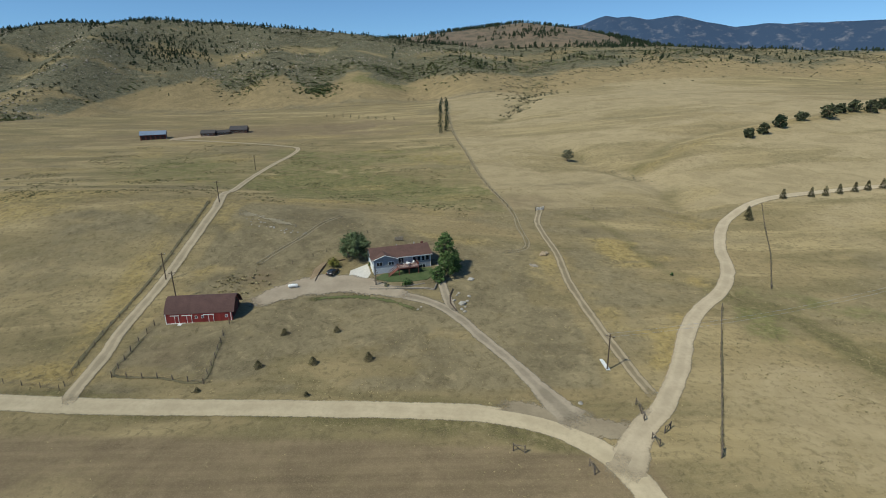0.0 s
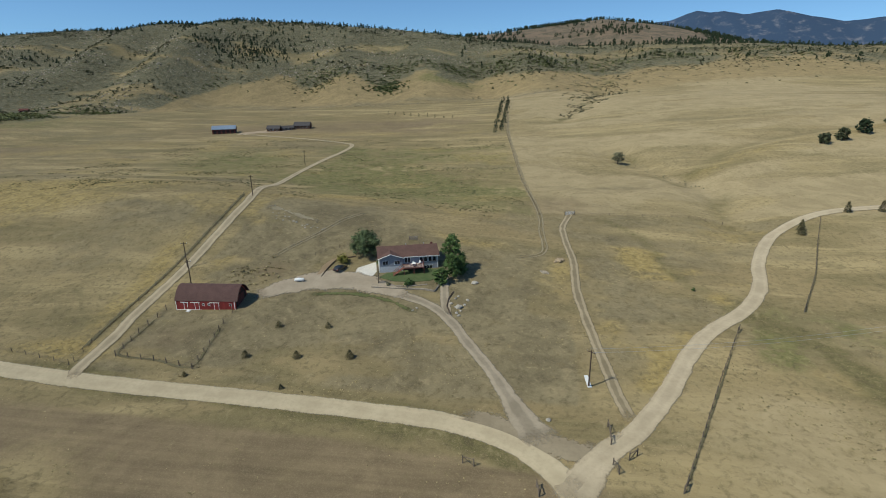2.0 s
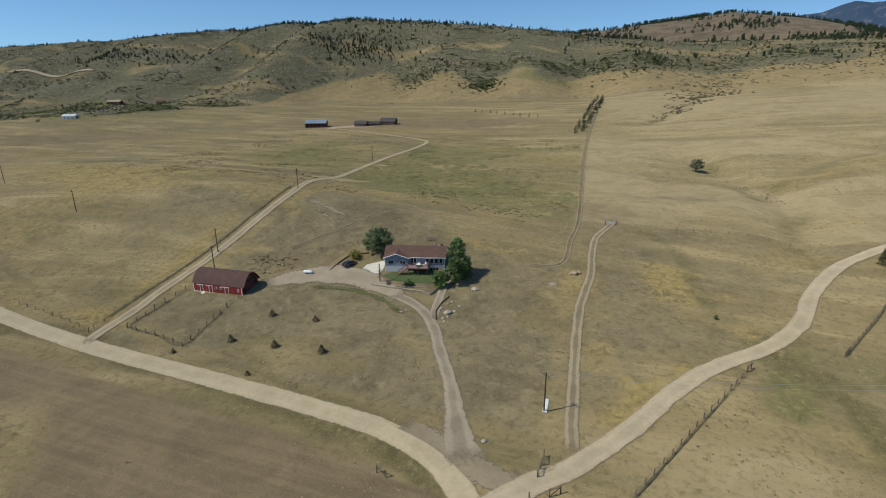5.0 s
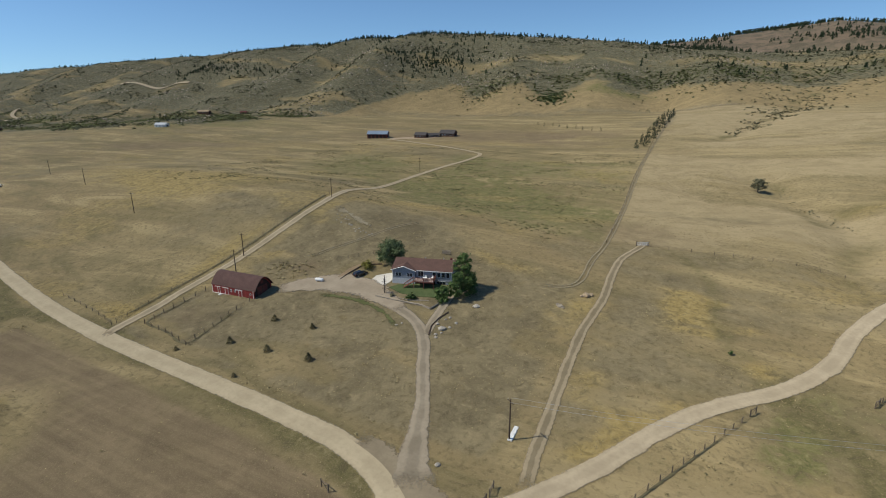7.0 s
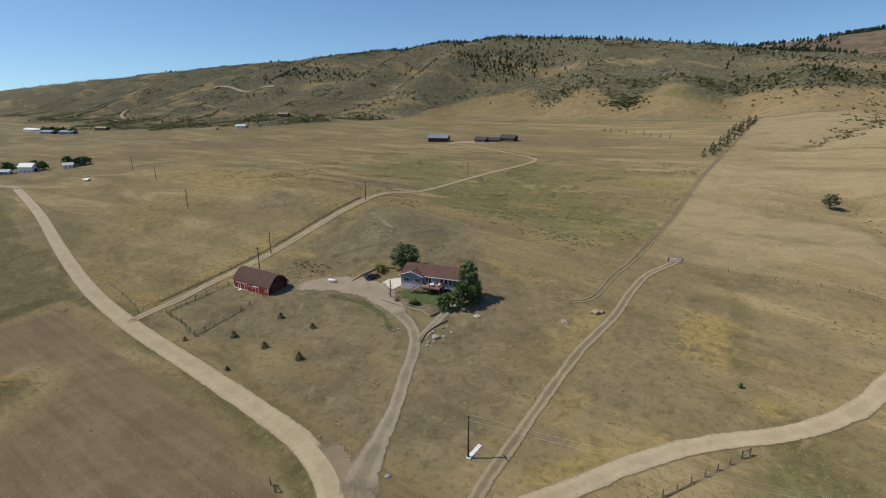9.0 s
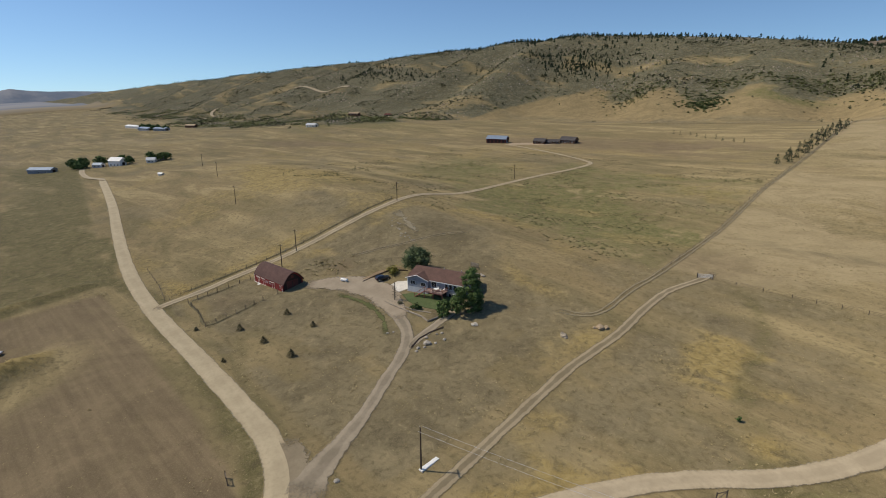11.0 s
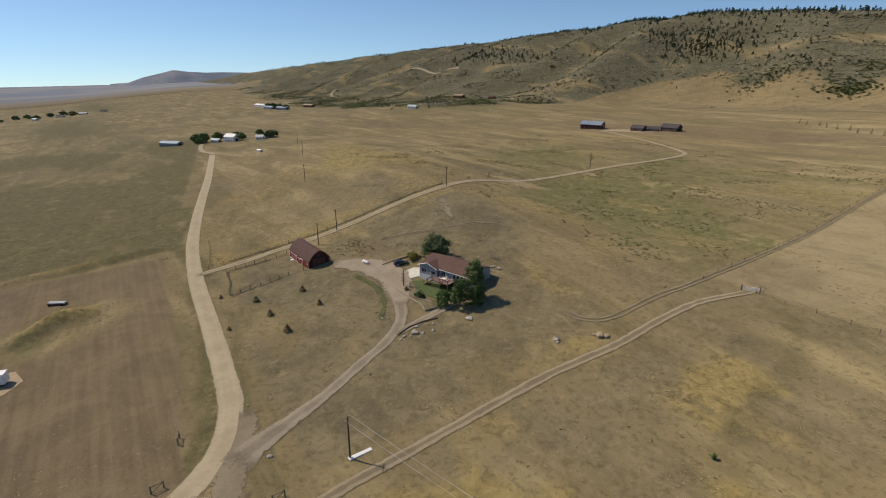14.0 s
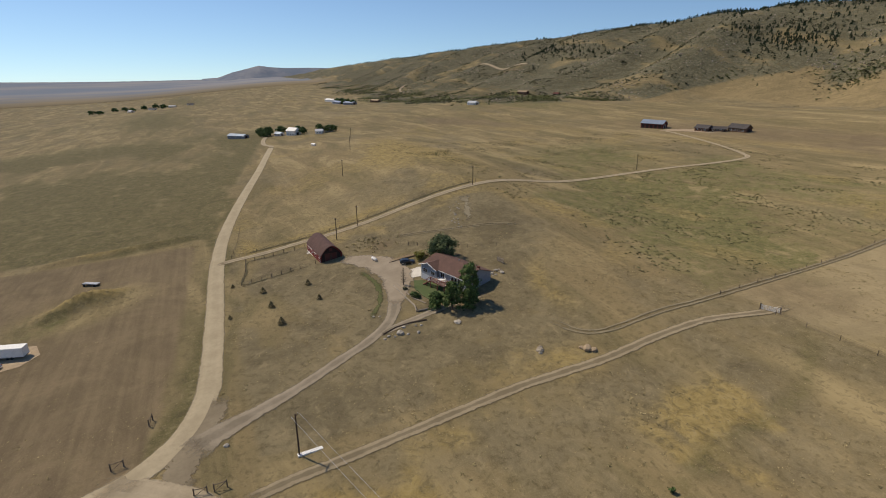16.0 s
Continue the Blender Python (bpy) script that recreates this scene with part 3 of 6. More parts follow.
    pale = 0.95 * herd + 0.6 * blob(wx, wy, -8, 183, 44, 6, 2) + 0.55 * blob(wx, wy, -75, 205, 30, 5, 40) + 0.75 * blob(wx, wy, 70, 78, 24, 34, 10) * smooth((x - 36) / 6) + 0.6 * smooth((x - 110) / 40) * smooth((y - 90) / 40) * smooth((260 - y) / 30) \
        + 0.55 * blob(wx, wy, -20, 330, 40, 12, 14) * (1 - herd) + 0.5 * blob(wx, wy, -700, 250, 260, 40, 14) * (1 - west)
    pale = pale * (1 - 0.6 * smooth((mottle(wx / 85, wy / 28, 8.0) - 0.5) / 0.12))
    slope = smooth((wy - foot + 14 * np.sin(x / 17) + 18 * (rough - 0.5)) / 26)
    scrub = slope * np.where(y < 1300, 1.0, 0.6) * (1 - 0.95 * blob(wx, wy, 45, 915, 110, 20)) * (1 - 0.75 * smooth((mottle(wx / 110, wy / 38, 9.0) - 0.58) / 0.08) * smooth((1000 - y) / 60))
    scrub = scrub * np.where(x > 110, 0.5 + 0.5 * smooth((fold - 0.5) / 0.1), 1.0)
    scrub = scrub + 0.7 * blob(wx, wy, 240, 845, 70, 26) + 0.6 * blob(wx, wy, 110, 795, 40, 26, 40) * smooth((rough - 0.44) / 0.1) + 0.5 * blob(wx, wy, 540, 815, 80, 24) + 0.3 * blob(wx, wy, 142, 430, 26, 7)
    scrub = scrub * (1 - 0.6 * smooth((-x - 430) / 20) * smooth((640 - y) / 60) * smooth((rough - 0.42) / 0.12))
    crest = np.exp(-(line_gap(x, y, SPUR_CREST) / 12) ** 2)
    pale, bare = pale * (1 - crest), bare * (1 - 0.8 * crest) + 0.7 * smooth((y - 1350) / 150)
    far = 1 - smooth((y - 1350) / 150)
    for name, four in (("cover", (green * far, straw * far, bare, scrub)), ("soil", (grey * far, gold * far, damp_shade * far, pale * far))):
        col = me.color_attributes.new(name, "FLOAT_COLOR", "POINT")
        col.data.foreach_set("color", np.clip(np.stack(four, -1), 0, 1).ravel())
    me.materials.append(GROUND)
    return tagged(new("ground", me), "dry grassland rising to brushy foothills", "ground", kind="structure")


land()

strip("road", [(31, 40), (30.5, 58), (28.8, 66.8), (25.5, 73), (18.1, 79.2), (9.3, 82.4), (-1, 84), (-34, 85.9), (-74, 88), (-114.6, 92.8), (-172.9, 104), (-250.9, 120.5), (-364, 141.4)], 5.5, COUNTY,
      "pale packed gravel county road with frayed grass edges")
strip("road_spur", [(27, 69), (31.5, 75.5), (39.8, 84.6), (48, 97), (56, 112), (64, 123.6), (76.5, 137), (85.6, 152), (92, 170), (105, 193.5), (121, 209), (136, 217.5), (156, 221.4), (189, 225.3), (260, 232)], 4.7, SPUR,
      "winding pale dust road over the pasture", 0.1)
strip("farm_lane", [(-73.5, 87), (-75.2, 93), (-76.5, 105), (-78.5, 117), (-79, 147), (-80.2, 174), (-83, 190), (-95, 230), (-103, 270), (-103, 320), (-102, 352), (-105, 382), (-116, 394.5), (-150, 412), (-198, 430), (-222, 436)], 4.0, LANE,
      "dusty farm lane climbing past the barn", 0.08)
strip("driveway", [(24, 79), (20, 86.1), (13.4, 100.2), (7, 111), (3, 118.1), (-3.9, 125.8), (-15.5, 130.6), (-29, 133), (-40, 131), (-50.5, 124)], 4.2, DRIVE, "grey gravel driveway curving to the house", 0.07,
      widths=[11, 5.6, 3.9, 3.8, 3.8, 4.2, 5, 6, 5, 4])
strip("side_drive", [(2, 119.5), (1.1, 122.7), (-1, 133.9), (-2, 143), (-1.5, 152)], 3.2, DRIVE, "short gravel drive beside the garden", 0.05)
strip("yard", [(-9, 128.6), (-18, 132.6), (-29, 135.6), (-40, 133), (-52, 125)], 10, YARD, "trodden pale dirt yard by the garage", 0.11, widths=[4, 10, 14, 11, 5])
strip("field_track", [(39.8, 86), (38.2, 94.2), (37.4, 103.5), (35.9, 118.4), (34.4, 140), (35.0, 159), (33.8, 175.3), (33.8, 190.5), (36.8, 203.9), (38, 214)], 3.3, TRACK, "two-rut dirt track to the pasture gate", 0.05)
strip("fence_track", [(17, 158), (20.3, 159.3), (24, 161), (26.3, 164.5), (26.8, 170.3), (26.0, 183.5), (26.3, 196.6), (25, 218), (22.5, 245), (16, 315), (8, 420), (2, 560), (-5, 690)], 2.8, FAINT, "faint wheel ruts along the pasture fence", 0.05)
strip("hill_track", [(-420, 640), (-250, 655), (-60, 668), (60, 690)], 7, FAINT, "faint pale track under the ridge", 0.2)
strip("slope_road", [(-1080, 712), (-1032, 698), (-950, 700), (-856, 710)], 9, SPUR, "pale dirt road cut across the slope", 1.0)
strip("slope_road", [(-1230, 585), (-1194, 556), (-1150, 545), (-1130, 520), (-1062, 489)], 8, SPUR, "pale dirt road climbing the slope", 1.0)
strip("farm_drive", [(-360, 140.6), (-372, 142.5), (-395, 139), (-430, 142), (-462, 148)], 5, SPUR, "pale dust drive to the white farmstead", 0.2)
strip("green_verge", [(-6, 121.2), (-15.5, 126.8), (-27, 128.6), (-37, 127)], 5, GREENSTRIP, "green grass strip along the drive", 0.05)
STONY = road_mat("stony_ground", (0.255, 0.213, 0.138), (0.315, 0.268, 0.180), 0.0, 0.16, 0, 0.5)
strip("stony_patch", [(-73, 180), (-60, 175), (-48, 169.5)], 6, STONY, "pale stony streak in the dry grass", 0.05)
strip("old_track", [(-56, 144), (-52, 152), (-46, 163), (-42, 174), (-36, 184)], 2.6, FAINT, "faint old track climbing behind the yard", 0.05)
DUST = road_mat("loose_brown_dust", (0.25, 0.20, 0.132), (0.33, 0.268, 0.178), 0.0, 0.3, 0, 0.3)
strip("dust_apron", [(8, 85.5), (17, 83), (25, 79), (31, 77.5), (35, 79)], 8, DUST, "loose brown dust where the roads meet", 0.04)
strip("spur_mouth", [(26.5, 66), (29.5, 72), (34, 78.5), (39, 84)], 8, SPUR, "pale flared mouth of the dust road", 0.09, widths=[7, 7, 5.4, 4.5])
DUGOUT = road_mat("orange_dug_earth", (0.25, 0.180, 0.108), (0.31, 0.228, 0.142), 0.0, 0.3, 0, 0.3)
strip("dug_bank", [(-39, 133), (-37.4, 139), (-36.6, 145), (-32, 150)], 2.8, DUGOUT, "orange-brown dug earth beside the yard", 0.09)
strip("brush_line", [(-80, 97), (-82.5, 117), (-83, 147), (-84, 174), (-87, 192)], 1.6, DITCH, "dark weeds along the lane's fence", 0.05)


# ---- far mountains ----
def range_of_hills(name, y_of, xs, hs, depth, mat, label):
    """A far range: a crest over x, with spurs that run down to both sides."""
    verts, faces, nx, ny = [], [], 160, 26
    x0, x1 = xs[0], xs[-1]
    for j in range(ny):
        v = j / (ny - 1) * 2 - 1
        for i in range(nx):
            x = x0 + (x1 - x0) * i / (nx - 1)
            h = float(np.interp(x, xs, hs))
            n = noise.fractal(Vector((x / 330, v * 2.2, 3.7)), 0.9, 2.1, 5)
            z = h * (1 - abs(v) ** 1.25) * (1 + 0.02 * n) + 0.085 * h * n * min(1, abs(v) * 2.0) - 30
            verts.append((x, y_of(x) + v * depth, z))
    for j in range(ny - 1):
        for i in range(nx - 1):
            a = j * nx + i
            faces.append((a, a + 1, a + nx + 1, a + nx))
    ob = soup(name, verts, faces, mat)
    ob.data.polygons.foreach_set("use_smooth", [True] * len(faces))
    return tagged(ob, label, "mountains", kind="structure")


# the ranges carry their blue haze in base colour and emission
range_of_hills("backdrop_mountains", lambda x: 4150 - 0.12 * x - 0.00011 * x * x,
               [300, 600, 816, 956, 1048, 1104, 1172, 1236, 1340, 1412, 1500, 1604, 1800, 1964, 2044, 2116, 2208, 2450, 2800, 3400], [250, 370, 424, 436, 474, 487, 468, 472, 446, 450, 456, 428, 378, 380, 366, 374, 366, 370, 350, 300], 620, FARBLUEHAZE, "wooded mountains beyond the foothills, painted with blue haze")
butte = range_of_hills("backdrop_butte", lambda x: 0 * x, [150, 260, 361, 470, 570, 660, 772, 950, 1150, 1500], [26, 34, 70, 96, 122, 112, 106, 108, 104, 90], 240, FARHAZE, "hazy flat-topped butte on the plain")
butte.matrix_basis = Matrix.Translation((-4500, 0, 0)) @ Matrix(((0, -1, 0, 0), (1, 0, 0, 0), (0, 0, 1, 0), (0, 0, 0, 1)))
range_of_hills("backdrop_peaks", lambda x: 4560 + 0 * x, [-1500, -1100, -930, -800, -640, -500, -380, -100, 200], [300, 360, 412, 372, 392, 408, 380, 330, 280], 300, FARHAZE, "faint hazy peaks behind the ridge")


def far_plain():
    """The plain fades westward over miles, its haze painted blue-grey and faintly glowing."""
    m, nt, p = nodes_of("haze_painted_plain")
    v = obj_vec(nt)
    stretch = add(nt, "ShaderNodeMapping", Scale=(0.0022, 0.0007, 0.001))
    nt.links.new(v, stretch.inputs["Vector"])
    n = noise_node(nt, 1.0, 7, 0.65, stretch.outputs[0])
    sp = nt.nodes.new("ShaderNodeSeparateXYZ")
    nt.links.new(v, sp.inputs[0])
    # painted haze and its glow grow stronger towards the west
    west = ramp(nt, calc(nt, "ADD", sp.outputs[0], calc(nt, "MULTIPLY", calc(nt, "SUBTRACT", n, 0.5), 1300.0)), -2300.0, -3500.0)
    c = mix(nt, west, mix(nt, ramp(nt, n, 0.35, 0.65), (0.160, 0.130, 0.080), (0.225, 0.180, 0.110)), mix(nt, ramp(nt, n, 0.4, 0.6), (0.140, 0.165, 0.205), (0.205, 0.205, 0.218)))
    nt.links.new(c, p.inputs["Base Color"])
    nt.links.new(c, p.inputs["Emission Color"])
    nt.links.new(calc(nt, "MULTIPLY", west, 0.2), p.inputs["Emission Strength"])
    p.inputs["Roughness"].default_value, p.inputs["Specular IOR Level"].default_value = 1.0, 0.0
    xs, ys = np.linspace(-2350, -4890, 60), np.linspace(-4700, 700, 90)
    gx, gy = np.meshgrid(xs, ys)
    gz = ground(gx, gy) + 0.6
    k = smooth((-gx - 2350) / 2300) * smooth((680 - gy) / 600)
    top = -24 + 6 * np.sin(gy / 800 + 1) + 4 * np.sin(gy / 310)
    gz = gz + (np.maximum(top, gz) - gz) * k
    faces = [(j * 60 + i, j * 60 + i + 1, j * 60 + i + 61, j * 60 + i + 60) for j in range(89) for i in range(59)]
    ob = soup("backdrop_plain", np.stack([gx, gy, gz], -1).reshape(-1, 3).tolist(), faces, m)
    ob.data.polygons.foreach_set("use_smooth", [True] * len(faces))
    return tagged(ob, "far plain with blue-grey haze painted into it", "plain", kind="structure")


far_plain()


# ---- barn ----
def barn():
    t = thing("barn", -68.6, 117.3, 4.5, "red barn with an arched brown shingle roof", "barn", z=8.0)
    L, W, wall, top = 15.6, 7.4, 2.5, 5.6
    def arch(k, grow=0.0):
        a = math.pi * k
        c = math.cos(a)
        return (W / 2 - (W / 2 + grow) * c, wall + (top - wall + grow) * (1 - abs(c) ** 1.9))
    prof = [(0, -0.6), (W, -0.6)] + [arch(k / 14) for k in range(14, -1, -1)]
    part("wall", prism(bmesh.new(), prof, 0, L), RED, t, "faded red board walls")
    roof = [arch(k / 18, 0.14) for k in range(19)] + [arch(k / 18, 0.02) for k in range(18, -1, -1)]
    part("roof", prism(bmesh.new(), roof, -0.25, L + 0.85), ROOFBROWN, t, "arched brown shingle roof")
    for x in np.arange(0.4, L, 0.42):
        part("board", boxed(x, -0.025, 0.1, x + 0.39, -0.003, wall), RED, t)
    for x0, x1 in ((1.2, 3.3), (3.9, 6.4), (9.0, 11.6)):
        part("door_rail", boxed(x0, -0.12, 2.02, x1, -0.028, 2.16), WHITE, t, "white sliding door rail")
        d = part("sliding_door", boxed(x0 + (x1 - x0) * 0.45, -0.09, 0.15, x1 - 0.15, -0.03, 2.0), RED, t)
        for xx in (x0 + (x1 - x0) * 0.45, x1 - 0.25):
            part("door_trim", boxed(xx, -0.12, 0.15, xx + 0.1, -0.092, 2.0), WHITE, d)
    for x in (7.0, 8.5, 14.2):
        w = part("window", boxed(x, -0.06, 1.2, x + 0.6, -0.028, 1.9), WHITE, t, "small white framed window")
        part("pane", boxed(x + 0.08, -0.075, 1.28, x + 0.52, -0.062, 1.82), GLASS, w)
    part("sill_beam", boxed(-0.05, -0.14, -0.25, L + 0.05, -0.03, 0.1), WHITE, t, "pale foundation trim")
    for x in (-0.06, L - 0.1):
        part("corner_trim", boxed(x, -0.06, 0, x + 0.16, -0.026, wall), WHITE, t, "white corner trim")
    # the end wall's shade is put into its much darker colour
    end = part("gable_end", prism(bmesh.new(), [(0.5, 0), (W - 0.5, 0)] + [arch(k / 14, -0.5) for k in range(13, 0, -1)], L + 0.005, L + 0.05), BOARDSHADE, t, "red end wall with shade painted into its colour")
    for y in (1.6, 3.7):
        d = part("end_door", boxed(L + 0.055, y, 0.05, L + 0.12, y + 1.95, 3.1), BARNRED, t, "tall dark red end door")
        for yy in (y, y + 1.8):
            part("door_trim", boxed(L + 0.122, yy, 0.05, L + 0.15, yy + 0.12, 3.1), LOG, d)
    part("loft_hatch", boxed(L + 0.06, 3.2, 3.7, L + 0.12, 4.2, 4.7), BARNRED, t)
    part("ramp", boxed(3.0, -1.1, -0.1, 3.9, -0.15, 0.12), WHITE, t, "pale plank ramp")
    part("step", boxed(9.6, -0.7, -0.15, 10.9, -0.15, 0.08), CONCRETE, t)


barn()


# ---- house ----
def house():
    t = thing("ranch_house", -20.9, 141.6, 17, "blue-grey ranch house with a red-brown roof and white trim", "house", z=11.3)
    L, D, eave, rise = 17.0, 9.6, 4.3, 1.75
    part("wall", prism(bmesh.new(), [(0, -1.2), (D, -1.2), (D, eave), (D / 2, eave + rise - 0.12), (0, eave)], 0, L), SIDING, t, "blue-grey lap siding")
    slope = math.hypot(D / 2 + 0.55, rise)
    for front in (True, False):
        bm = bmesh.new()
        y0, y1 = (-0.55, D / 2) if front else (D + 0.55, D / 2)
        za, zb = eave - 0.2 + 0.08, eave + rise
        a = [(-0.45, y0, za), (L + 0.45, y0, za), (L + 0.45, y1, zb), (-0.45, y1, zb)]
        vs = [bm.verts.new(p) for p in a] + [bm.verts.new((x, y, z + 0.16)) for x, y, z in a]
        for f in ((0, 1, 2, 3), (7, 6, 5, 4), (0, 4, 5, 1), (1, 5, 6, 2), (2, 6, 7, 3), (3, 7, 4, 0)):
            bm.faces.new([vs[i] for i in f])
        bmesh.ops.recalc_face_normals(bm, faces=bm.faces[:])
        roof = part("roof", bm, ROOFHOUSE, t, "red-brown asphalt shingle roof")
        part("fascia", boxed(-0.47, y0 - 0.05 if front else y0, za - 0.08, L + 0.47, y0 if front else y0 + 0.05, za + 0.13), WHITE, roof)
    # front cross gable over the garage wing
    G = 6.6
    bm = bmesh.new()
    v = [(-0.02, -0.9, -1.2), (G, -0.9, -1.2), (G, -0.9, eave), (G / 2, -0.9, eave + 1.15), (-0.02, -0.9, eave)]
    a, b = [bm.verts.new(p) for p in v], [bm.verts.new((x, 1.0, z)) for x, y, z in v]
    for i in range(5):
        bm.faces.new((a[i], a[(i + 1) % 5], b[(i + 1) % 5], b[i]))
    bm.faces.new(a)
    bm.faces.new(b[::-1])
    bmesh.ops.recalc_face_normals(bm, faces=bm.faces[:])
    wing = part("garage_wing", bm, SIDING, t, "blue-grey siding on the garage wing")
    for side in (0, 1):
        bm = bmesh.new()
        x0, x1 = (-0.45, G / 2) if side == 0 else (G + 0.45, G / 2)
        z0, z1 = eave - 0.16, eave + 1.15
        a = [(x0, -1.4, z0), (x1, -1.4, z1), (x1, 3.2, z1), (x0, 3.2, z0)]
        vs = [bm.verts.new(p) for p in a] + [bm.verts.new((x, y, z + 0.16)) for x, y, z in a]
        for f in ((0, 1, 2, 3), (7, 6, 5, 4), (0, 4, 5, 1), (1, 5, 6, 2), (2, 6, 7, 3), (3, 7, 4, 0)):
            bm.faces.new([vs[i] for i in f])
        bmesh.ops.recalc_face_normals(bm, faces=bm.faces[:])
        part("gable_roof", bm, ROOFHOUSE, t)
        bm = bmesh.new()
        rod(bm, (x0, -1.42, z0 + 0.06), (x1, -1.42, z1 + 0.06), 0.09, 0.09, 4)
        part("barge_board", bm, WHITE, t, "white barge board")
    part("lower_wall", boxed(-0.04, -0.94, -1.2, G + 0.02, -0.902, 1.75), SIDINGPALE, t, "pale lower wall")
    part("garage_end", boxed(-0.05, -0.5, -1.2, -0.022, D - 0.3, 2.7), WHITE, t, "sunlit white garage end wall")
    for y in (0.6, 3.6, 6.6):
        g = part("garage_door", boxed(-0.1, y, 0.0, -0.055, y + 2.5, 2.2), WHITE, t, "white garage door")
        for z in (0.55, 1.1, 1.65):
            part("panel", boxed(-0.12, y + 0.1, z - 0.47, -0.102, y + 2.4, z - 0.04), WHITE, g)
    def window(x, y, z, w, h):
        n = part("window", boxed(x, y - 0.05, z, x + w, y - 0.003, z + h), WHITE, t, "white framed window")
        k = max(1, round(w / 0.8))
        for i in range(k):
            part("pane", boxed(x + 0.08 + i * (w - 0.08) / k, y - 0.07, z + 0.08, x + (i + 1) * (w - 0.08) / k, y - 0.052, z + h - 0.08), GLASS, n)
    window(0.9, -0.9, 2.35, 1.7, 1.2)
    window(4.3, -0.9, 2.35, 1.6, 1.1)
    for x in (11.6, 12.9, 14.2, 15.5):
        window(x, 0, 2.35, 1.0, 1.55)
    window(7.3, 0, 2.3, 1.7, 1.9)
    window(12.8, 0, 0.2, 2.6, 1.05)
    part("corner_board", boxed(L - 0.14, -0.03, -1, L + 0.03, 0.14, eave - 0.1), WHITE, t)
    part("corner_board", boxed(-0.06, -0.97, -1, 0.12, -0.905, eave - 0.1), WHITE, t)
    for x, y in ((8.2, 6.0), (13.6, 6.3)):
        part("roof_vent", rod(bmesh.new(), (x, y, eave + 1.0), (x, y, eave + 1.9), 0.16, 0.16, 8), STEEL, t, "pale metal roof vent")
    part("chimney", boxed(15.6, 5.6, eave + 0.6, 16.2, 6.2, eave + 2.05), BARNRED, t, "small dark red chimney")
    return t


house()


def deck():
    t = thing("deck", -20.9, 141.6, 17, "red-stained wooden deck with stairs against the house", "deck", z=11.3)
    x0, x1, y0, y1, h = 6.75, 12.6, -3.4, -0.06, 2.05
    for i in range(20):
        a = x0 + (x1 - x0) * i / 20
        part("plank", boxed(a, y0, h - 0.06, a + 0.27, y1, h), DECKTOP, t)
    part("beam", boxed(x0, y0, h - 0.3, x1, y0 + 0.12, h - 0.065), DECKRED, t)
    for x in (x0 + 0.1, (x0 + x1) / 2, x1 - 0.1):
        part("post", boxed(x - 0.08, y0 + 0.02, -0.6, x + 0.08, y0 + 0.18, h + 1.0), DECKRED, t)
    part("rail", boxed(x0, y0, h + 0.95, x1, y0 + 0.1, h + 1.03), DECKRED, t)
    part("rail", boxed(x1 - 0.1, y0, h + 0.95, x1, y1, h + 1.03), DECKRED, t)
    for i in range(26):
        x = x0 + 0.15 + (x1 - x0 - 0.3) * i / 25
        part("baluster", boxed(x, y0 + 0.03, h, x + 0.05, y0 + 0.08, h + 0.95), DECKRED, t)
    for i in range(12):
        y = y0 + 0.2 + (y1 - y0 - 0.3) * i / 11
        part("baluster", boxed(x1 - 0.08, y, h, x1 - 0.03, y + 0.05, h + 0.95), DECKRED, t)
    for i in range(10):
        z = h - 0.2 - i * 0.21
        part("step", boxed(x0 - 0.3 - i * 0.28, y0, z - 0.05, x0 - i * 0.28, y0 + 1.15, z), DECKRED, t)
    for y in (y0, y0 + 1.1):
        bm = rod(bmesh.new(), (x0, y, h + 0.95), (x0 - 3.0, y, 0.75), 0.06, 0.06, 4)
        part("stair_rail", bm, DECKRED, t)
        part("stringer", rod(bmesh.new(), (x0, y, h - 0.2), (x0 - 3.0, y, -0.1), 0.12, 0.12, 4), DECKRED, t)
    for x in (x0 - 1.5, x0 - 3.0):
        part("post", boxed(x - 0.05, y0 - 0.02, -0.5, x + 0.05, y0 + 0.08, 0.95 + (x - x0 + 3) * 0.7), DECKRED, t)
    # a dark sheet stands in for the shade under the deck
    part("deck_shade", boxed(x0 + 0.3, y1 - 0.6, -0.8, x1 - 0.2, y1 - 0.5, h - 0.32), BOARDSHADE, t, "dark sheet standing for shade under the deck")


deck()


def at_house(x, y, z):
    """A place given in the house's own measure, as a world place."""
    return pose(-20.9, 141.6, 11.3, 0, 0, 17) @ Vector((x, y, z))


